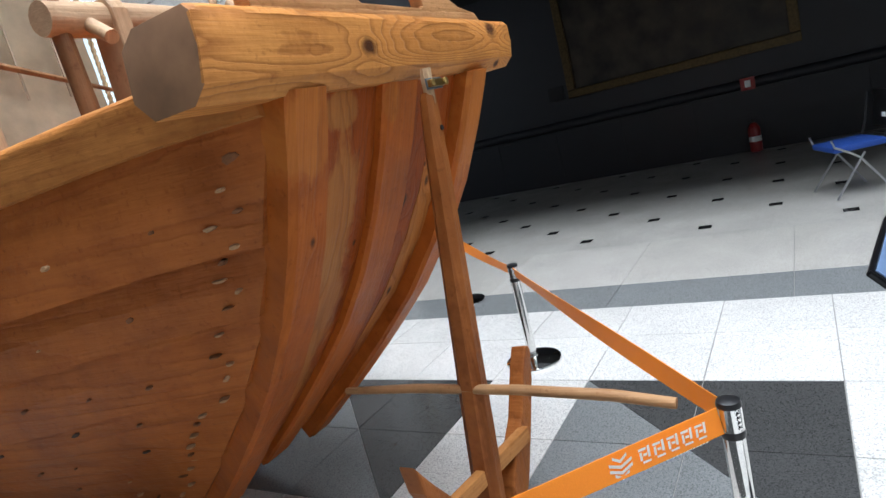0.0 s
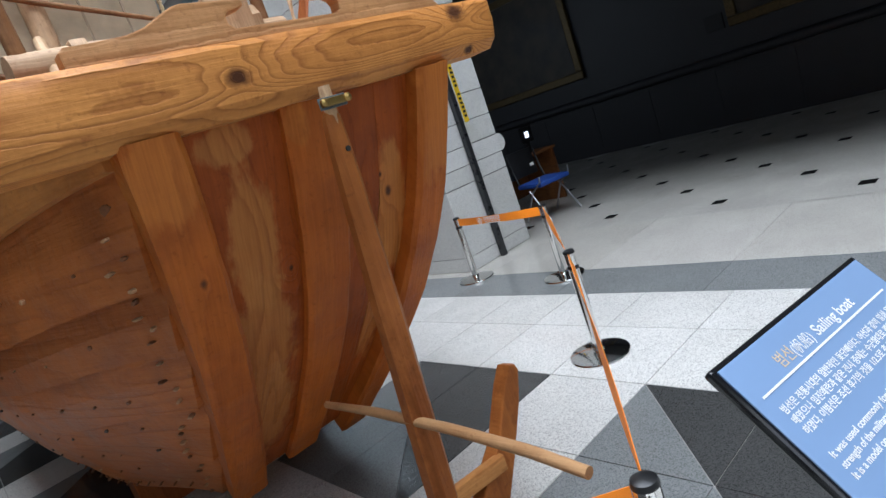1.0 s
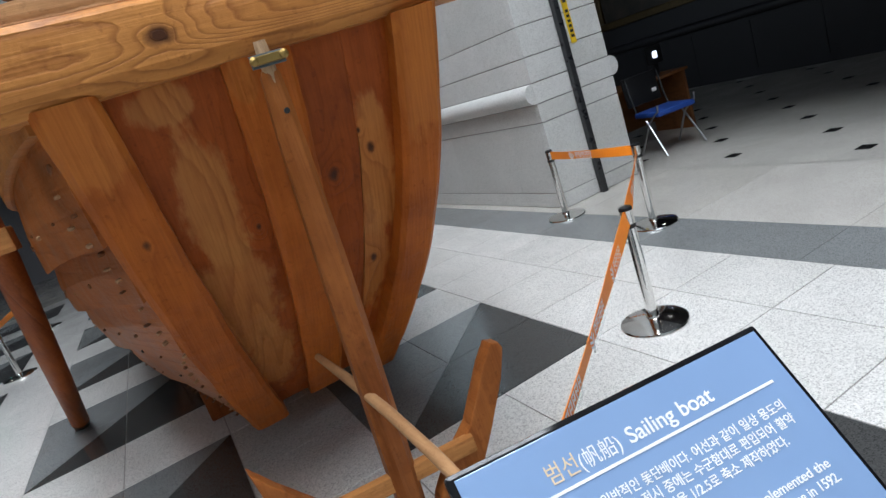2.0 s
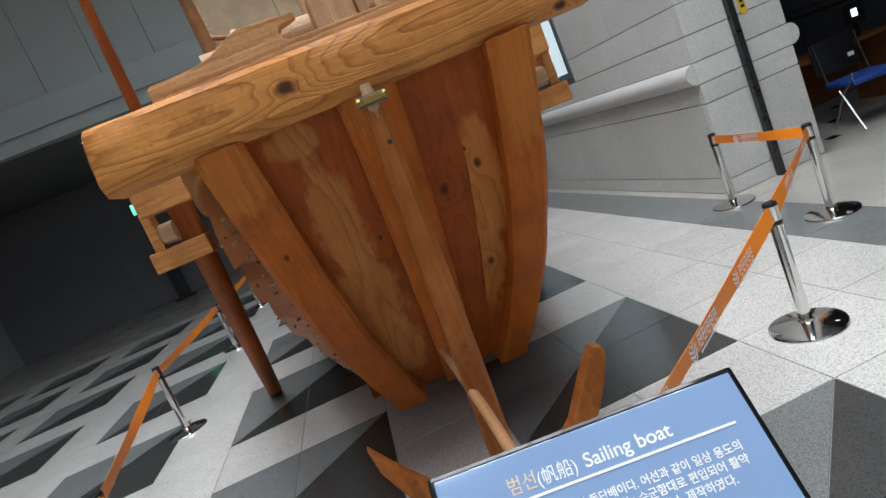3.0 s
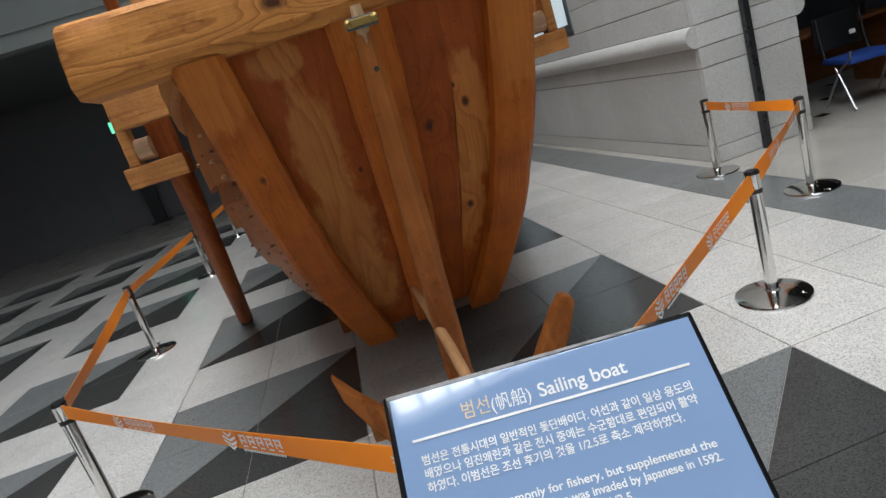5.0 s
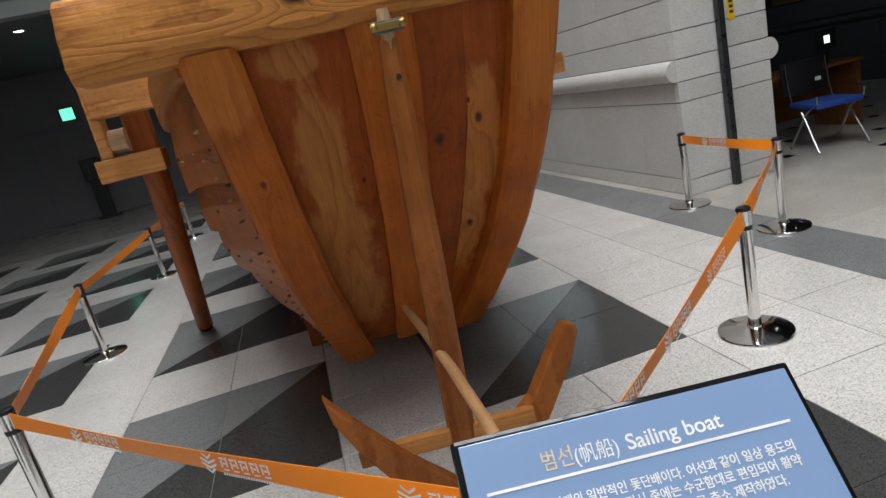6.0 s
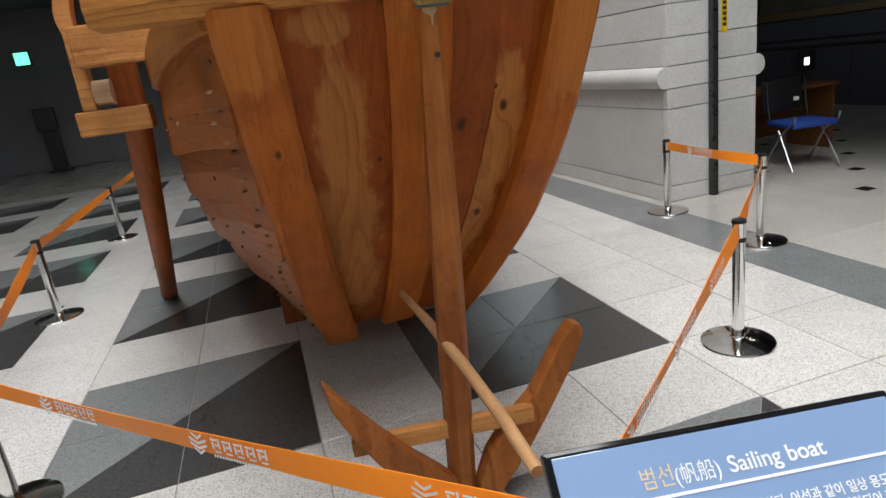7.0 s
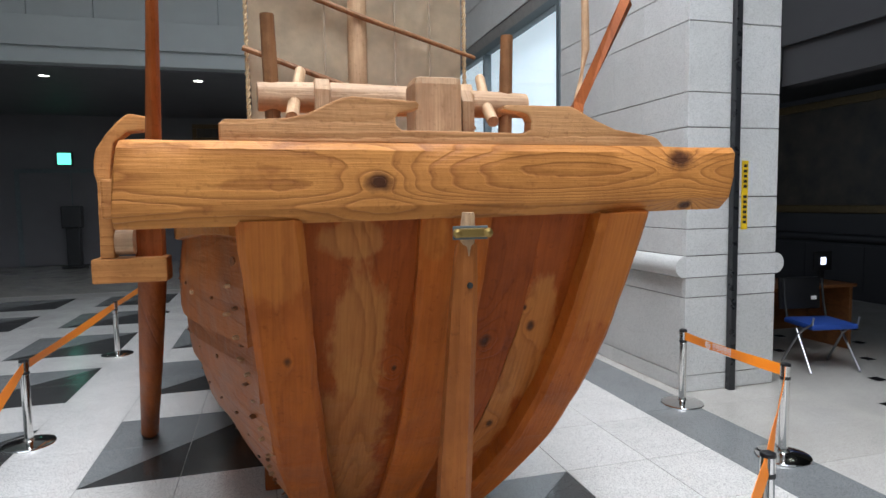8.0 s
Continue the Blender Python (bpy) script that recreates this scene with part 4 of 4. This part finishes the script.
def belt(a, b, marks, sag=0.01, z=0.591, flip=1):
    """A woven belt between two posts with a pale printed mark repeated along it."""
    bt = thing("barrier_belt", "orange woven barrier belt with a white printed mark", "barrier belt", "belts of the barriers")
    p, q = Vector((*a, 0)), Vector((*b, 0))
    d = (q - p).normalized()
    p, q = p + d * 0.034, q - d * 0.034
    length = (q - p).length
    n = Vector((-d.y, d.x, 0)) * flip
    bm = bm_new()
    rows = []
    for i in range(25):
        f = i / 24
        c = p.lerp(q, f) + Vector((0, 0, z - sag * 4 * f * (1 - f)))
        lean = n * 0.006 * math.sin(5 * f)
        rows.append([bm.verts.new(c + Vector((0, 0, h)) + n * t + lean * h / 0.025) for h, t in ((-0.036, -0.0012), (0.036, -0.0012), (0.036, 0.0012), (-0.036, 0.0012))])
    for r0, r1 in zip(rows, rows[1:]):
        for k in range(4):
            bm.faces.new((r0[k], r0[(k + 1) % 4], r1[(k + 1) % 4], r1[k]))
    bm.faces.new(rows[0])
    bm.faces.new(rows[-1])
    strap = part("strap", bm, M_ORANGE, bt)
    for s in marks:
        f = s / length
        c = p.lerp(q, f) + Vector((0, 0, z - sag * 4 * f * (1 - f))) + n * 0.0075
        m = Matrix(((d.x, n.x, 0, c.x), (d.y, n.y, 0, c.y), (0, 0, 1, c.z), (0, 0, 0, 1))) @ Matrix.Diagonal((2.15, 1, 2.15, 1))
        bm = bm_new()
        for k, w in enumerate((0.010, 0.016, 0.016, 0.010)):       # a fan of nested chevron strokes
            zt = 0.014 - 0.0078 * k
            for sg in (-1, 1):
                vs = [bm.verts.new(m @ Vector(v)) for v in ((0, 0, zt - 0.009), (sg * w, 0, zt - 0.002), (sg * w, 0, zt + 0.0022), (0, 0, zt - 0.0045))]
                bm.faces.new(vs)
        part("emblem", bm, M_WHITEINK, strap)
        bm = bm_new()
        for k in range(5):       # five blocky strokes and a thin line
            x0 = 0.026 + 0.0205 * k
            for xa, xb, za, zb in ((0, 0.011, 0.009, 0.0125), (0.0125, 0.016, -0.002, 0.0135), (0.001, 0.0045, -0.004, 0.0075), (0.006, 0.0115, 0.001, 0.0045), (0.004, 0.016, -0.0085, -0.0055)):
                vs = [bm.verts.new(m @ Vector(v)) for v in ((x0 + xa, 0, za), (x0 + xb, 0, za), (x0 + xb, 0, zb), (x0 + xa, 0, zb))]
                bm.faces.new(vs)
        for k in range(20):
            x0 = 0.026 + 0.005 * k
            vs = [bm.verts.new(m @ Vector(v)) for v in ((x0, 0, -0.0165), (x0 + 0.0036, 0, -0.0165), (x0 + 0.0036, 0, -0.0125), (x0, 0, -0.0125))]
            bm.faces.new(vs)
        part("printed_mark", bm, M_WHITEINK, strap)
    return bt


belt(posts[2], posts[1], [0.30], flip=-1)
belt(posts[1], posts[0], [0.25, 0.95], flip=1)
belt(posts[7], posts[0], [0.30, 0.80, 1.35], flip=-1)
belt(posts[3], posts[7], [0.50, 1.25, 2.0], sag=0.015, flip=-1)
belt(posts[4], posts[3], [0.5, 1.3, 2.1], flip=-1)
belt(posts[5], posts[4], [0.6, 1.6], flip=-1)
belt(posts[6], posts[5], [0.6, 1.6], flip=-1)

# ---- sign ----
sign = thing("information_sign", "glossy blue information panel on a slanted stand", "sign")
ST = Vector((-0.54, -3.063, 1.056))
SU = Vector((0.455, -0.072, -0.010)).normalized()
SD = Vector((-0.10, -0.70, -0.72))
SD = (SD - SU * SD.dot(SU)).normalized()
SN = SU.cross(-SD).normalized()
SW, SH = 0.461, 0.345


def sign_m(u, v, up=0.0):
    c = ST + SU * u + SD * v + SN * up
    return Matrix(((SU.x, -SD.x, SN.x, c.x), (SU.y, -SD.y, SN.y, c.y), (SU.z, -SD.z, SN.z, c.z), (0, 0, 0, 1)))


part("panel", boxed(-0.004, SW - 0.004, -SH, 0.003, -0.018, -0.001, bevel=0.006, m=sign_m(0, 0)), M_GLOSSBLACK, sign, "black panel edge")
part("face", boxed(0.006, SW - 0.013, -SH + 0.011, -0.006, -0.001, 0.0025, bevel=0.0012, m=sign_m(0, 0)), M_SIGN, sign, "glossy blue printed face")
part("rule", boxed(0.028, SW - 0.039, -0.0018, 0.0018, 0, 0.0005, m=sign_m(0, 0.0705, 0.003)), M_SIGNTEXT, sign)
lettering("title", "범선", 0.027, sign_m(0.105, 0.058, 0.003), M_GOLDTEXT, sign, wide=0.039)
lettering("title", "(帆船)", 0.025, sign_m(0.147, 0.059, 0.003), M_SIGNTEXT, sign, wide=0.056)
lettering("title", "Sailing boat", 0.027, sign_m(0.2150, 0.0585, 0.003), M_SIGNTEXT, sign, wide=0.125, bold=0.0003)
for words, v, w in (("범선은 전통시대의 일반적인 돛단배이다. 어선과 같이 일상 용도의", 0.104, 0.376),
                    ("배였으나 임진왜란과 같은 전시 중에는 수군함대로 편입되어 활약", 0.122, 0.376),
                    ("하였다. 이범선은 조선 후기의 것을 1/2.5로 축소 제작하였다.", 0.140, 0.350),
                    ("It was used commonly for fishery, but supplemented the", 0.180, 0.375),
                    ("strength of the military when was invaded by Japanese in 1592.", 0.197, 0.375),
                    ("It is a model on a reduced scale of 1/2.5.", 0.214, 0.254)):
    lettering("line_of_text", words, 0.0150, sign_m(0.0360, v, 0.003), M_SIGNTEXT, sign, wide=w, bold=0.0002)
mid = ST + SU * SW / 2 + SD * SH * 0.55
part("pole", sweep(bm_new(), [(mid.x, mid.y + 0.05, 0.02), (mid.x, mid.y + 0.05, mid.z - 0.03)], 0.022, 20), M_BLACK, sign, smooth=True)
part("foot", lathe(bm_new(), [(0.16, 0.0), (0.162, 0.008), (0.15, 0.015), (0.03, 0.022)], 40, Matrix.Translation((mid.x, mid.y + 0.05, 0))), M_BLACK, sign, smooth=True)
part("bracket", boxed(-0.06, 0.06, -0.06, 0.06, -0.03, -0.018, bevel=0.003, m=sign_m(SW / 2, SH * 0.55)), M_BLACK, sign)


# ---- desk, chairs, wall post ----
def chair(m):
    c = thing("office_chair", "blue upholstered chair with bent chrome legs and a black back", "chair", "chairs in the dim hall")
    part("seat", boxed(-0.24, 0.24, -0.23, 0.23, 0.43, 0.49, bevel=0.025), M_BLUE, c, smooth=True)
    for x in (-0.235, 0.235):
        part("leg", sweep(bm_new(), [(x, -0.24, 0.56), (x, -0.22, 0.49), (x, -0.10, 0.42), (x, -0.02, 0.36), (x * 1.08, 0.22, 0.012)], 0.011, 8), M_TUBE, c, smooth=True)
        part("leg", sweep(bm_new(), [(x, 0.02, 0.40), (x * 1.08, -0.25, 0.012)], 0.011, 8), M_TUBE, c, smooth=True)
        part("back_post", sweep(bm_new(), [(x * 0.9, 0.20, 0.46), (x * 0.9, 0.25, 0.62), (x * 0.9, 0.29, 0.88)], 0.012, 8), M_BLACK, c, smooth=True)
    back = part("backrest", boxed(-0.225, 0.225, 0.25, 0.285, 0.58, 0.92, bevel=0.016, m=pose(0, 0, 0, -6, 0, 0)), M_BLACK, c, smooth=True)
    part("tag", boxed(0.08, 0.14, 0.185, 0.19, 0.68, 0.72, m=pose(0, 0, 0, -6, 0, 0)), M_WHITEINK, back)
    c.matrix_basis = m
    return c


c1 = chair(pose(4.59, 1.40, 0, 0, 0, -12))
copy_thing(c1, pose(4.85, -3.3, 0, 0, 0, 200))
desk = thing("desk", "dark brown wooden desk in the dim hall", "desk")
part("desktop", boxed(3.80, 5.6, 1.85, 2.55, 0.72, 0.755, bevel=0.006), M_DESK, desk)
part("side_panel", boxed(3.83, 3.87, 1.88, 2.5, 0.0, 0.72), M_DESK, desk)
part("side_panel", boxed(5.53, 5.57, 1.88, 2.5, 0.0, 0.72), M_DESK, desk)
part("modesty_panel", boxed(3.87, 5.53, 2.44, 2.47, 0.15, 0.72), M_DESK, desk)
mon = thing("small_screen", "small lit screen standing on the desk", "screen")
part("casing", boxed(5.16, 5.42, 2.02, 2.05, 0.90, 1.12, bevel=0.008), M_BLACK, mon)
part("display", boxed(5.255, 5.325, 2.014, 2.019, 0.97, 1.05), M_SCREEN, mon)
part("stand", boxed(5.26, 5.32, 2.03, 2.06, 0.757, 0.90), M_BLACK, mon)
post = thing("square_post", "thin black post in front of the wall end", "post")
post_shaft = part("shaft", boxed(3.19, 3.25, 1.045, 1.105, 0.0, 6.0, bevel=0.006), M_PIPE, post)
notice = thing("yellow_notice", "narrow yellow notice strip with black writing", "notice")
part("strip", boxed(3.335, 3.40, 1.111, 1.116, 1.46, 2.08), M_YELLOW, notice)
for k in range(12):
    if k != 5:
        part("writing_bar", boxed(3.35, 3.385, 1.106, 1.1095, 2.02 - 0.046 * k, 2.045 - 0.046 * k), M_INK, notice)

# ---- pieces of walls and floor ----
piece_cache = {}


def block_piece(name, w, d, h, material, parent, loc, gap=0.004, chamfer=0.003):
    """A stone block of a size, sharing its mesh with the others of that size."""
    key = (name, round(w, 3), round(d, 3), round(h, 3), material.name)
    if key not in piece_cache:
        me = bpy.data.meshes.new(name)
        bm = bmesh.new()
        hw, hd, hh = w / 2 - gap, d / 2, h / 2 - gap
        if name == "tile":
            hd, hh = d / 2 - gap, h / 2
        r = bmesh.ops.create_cube(bm, size=1.0)
        bmesh.ops.transform(bm, verts=bm.verts, matrix=Matrix.Diagonal((2 * hw, 2 * hd, 2 * hh, 1)))
        bmesh.ops.bevel(bm, geom=bm.edges[:], offset=chamfer, segments=1, affect="EDGES")
        bm.to_mesh(me)
        bm.free()
        me.materials.append(material)
        piece_cache[key] = me
    ob = new(name, piece_cache[key])
    ob.parent = parent
    ob.location = loc
    return ob


COURSES = [(0.0, 0.15), (0.15, 0.86), (0.86, 1.04), (1.04, 1.235), (1.235, 1.475), (1.475, 1.755), (1.755, 2.37), (2.37, 2.675), (2.675, 3.28), (3.28, 3.59), (3.59, 4.19), (4.19, 4.5), (4.5, 5.1), (5.1, 5.4), (5.4, 6.0)]
for row, (z0, z1) in enumerate(COURSES):
    zc, h = (z0 + z1) / 2, z1 - z0
    for a, b in ((W0, W0 + 0.5), (W0 + 0.5, W1)):
        block_piece("stone_block", b - a, 0.06, h, M_WALL, wall_east, ((a + b) / 2, WY + 0.03, zc), gap=0.0045)
    y = WY + 0.06
    step = 1.2 if h > 0.4 else 0.9
    first_len = 0.62 if row % 2 else 1.15
    while y < 10.0:
        ln = first_len if y < WY + 0.1 else step
        e = y + ln
        if z1 > 1.5 and z0 < 4.25:
            if y >= 3.55:
                break
            e = min(e, 3.55)
        block_piece("stone_block", 0.06, e - y, h, M_WALL, wall_east, (W0 + 0.03, (y + e) / 2, zc), gap=0.0045)
        y = e
for x in (W0, W1):
    for y0, y1 in ((WY + 0.002, 1.9), (1.906, 4.3), (4.306, 7.0), (7.006, 10.0)):
        part("round_rail", sweep(bm_new(), [(x, y0, 1.1375), (x, y1, 1.1375)], 0.096, 32), M_WALL, wall_east, smooth=True)

# atrium paving: light squares with two-tone dark squares of two by two tiles
tri_cache = {}


def row_edge(j):
    """The joint before row j: the light rows beside the boat are cut a little longer."""
    if j <= 0:
        return GY + T * j
    k, m = divmod(j, 3)
    return GY + 1.93 * k + (0.0, 0.69, 1.305)[m]


def half_tile(upper, material, loc, deep):
    key = (upper, material.name, round(deep, 3))
    if key not in tri_cache:
        bm = bmesh.new()
        g = 0.002
        x, y = TX / 2 - g, deep / 2 - g
        pts = [(-x, -y + 0.003), (x - 0.003, y), (-x, y)] if upper else [(-x + 0.003, -y), (x, -y), (x, y - 0.003)]
        slab(bm, pts, "z", -0.010, 0.010)
        bmesh.ops.recalc_face_normals(bm, faces=bm.faces)
        me = bpy.data.meshes.new("tile")
        bm.to_mesh(me)
        bm.free()
        me.materials.append(material)
        tri_cache[key] = me
    ob = new("tile", tri_cache[key])
    ob.parent = floor
    ob.location = loc
    return ob


def tone(i, j):
    """Column and row of a tile from the joint corner; the dark squares repeat every three tiles."""
    return (-1 - i) % 3, (-1 - j) % 3


far = {"l": bmesh.new(), "m": bmesh.new(), "d": bmesh.new()}


def far_quad(bm, pts):
    bm.faces.new([bm.verts.new((x, y, 0.0)) for x, y in pts])


for i in range(-20, 2):
    for j in range(-17, 18):
        x0, x1 = GX + TX * i, GX + TX * (i + 1)
        y0, y1 = row_edge(j), row_edge(j + 1)
        x1 = min(x1, EDGE)
        if x1 - x0 < 0.05 or y1 > 10.24:
            continue
        near = -5 <= i and -7 <= j < 11
        a, b = tone(i, j)
        dark = a < 2 and b < 2 and i < 0
        c = ((x0 + x1) / 2, (y0 + y1) / 2, -0.010)
        g = 0.002
        if near:
            if not dark:
                block_piece("tile", x1 - x0, y1 - y0, 0.020, M_GRANITE, floor, c, gap=0.0028, chamfer=0.0012)
            elif a == b:
                half_tile(True, M_MID, c, y1 - y0)
                half_tile(False, M_DARK, c, y1 - y0)
            else:
                block_piece("tile", TX, y1 - y0, 0.020, M_MID if a > b else M_DARK, floor, c, gap=0.0028, chamfer=0.0012)
        else:
            q = [(x0 + g, y0 + g), (x1 - g, y0 + g), (x1 - g, y1 - g), (x0 + g, y1 - g)]
            if not dark:
                far_quad(far["l"], q)
            elif a == b:
                far_quad(far["m"], [q[0], q[2], q[3]])
                far_quad(far["d"], [q[0], q[1], q[2]])
            else:
                far_quad(far["m" if a > b else "d"], q)
for key, mat in (("l", M_GRANITE), ("m", M_MID), ("d", M_DARK)):
    tagged(part("far_tiles", far[key], mat, floor), kind="stuff")

# grey border band, plain beige strip, and the hall's diagonal paving with black insets
for k in range(20):
    y0 = -10.0 + 1.2 * k
    block_piece("tile", 0.50, 1.2, 0.020, M_MID, floor, (EDGE + 0.25, y0 + 0.6, -0.010), gap=0.002, chamfer=0.0012)
    block_piece("tile", 1.2, 1.2, 0.020, M_BEIGE, floor, (EDGE + 0.50 + 0.6, y0 + 0.6, -0.0104), gap=0.0015, chamfer=0.001)
far_room = bm_new()
box(far_room, -12, EDGE, row_edge(15) + 0.69, 17.4, -0.02, -0.001)
part("far_room_paving", far_room, M_HALLFLOOR, floor)
HX, HY = 4.17, -0.87
bm = bm_new()
ins = bm_new()
for i in range(-1, 10):
    for j in range(-10, 16):
        cx, cy = HX + 0.59 * i, HY + 0.59 * j
        if (i + j) % 2 == 0:
            if 3.87 < cx < 8.5:
                far_quad(ins, [(cx - 0.06, cy - 0.06), (cx + 0.06, cy - 0.06), (cx + 0.06, cy + 0.06), (cx - 0.06, cy + 0.06)])
        elif 3.3 < cx < 8.6:
            r, k = 0.588, 0.064
            pts = [(r - k, k), (k, r - k), (-k, r - k), (-(r - k), k), (-(r - k), -k), (-k, -(r - k)), (k, -(r - k)), (r - k, -k)]
            far_quad(bm, [(max(3.845, cx + px) + (0.0004 * k2 if cx + px < 3.845 else 0), cy + py) for k2, (px, py) in enumerate(pts)])
bmesh.ops.remove_doubles(bm, verts=bm.verts, dist=1e-5)
tagged(part("hall_tiles", bm, M_HALLFLOOR, floor), kind="stuff")
tagged(part("inset_tiles", ins, M_BLACKST, floor), kind="stuff")
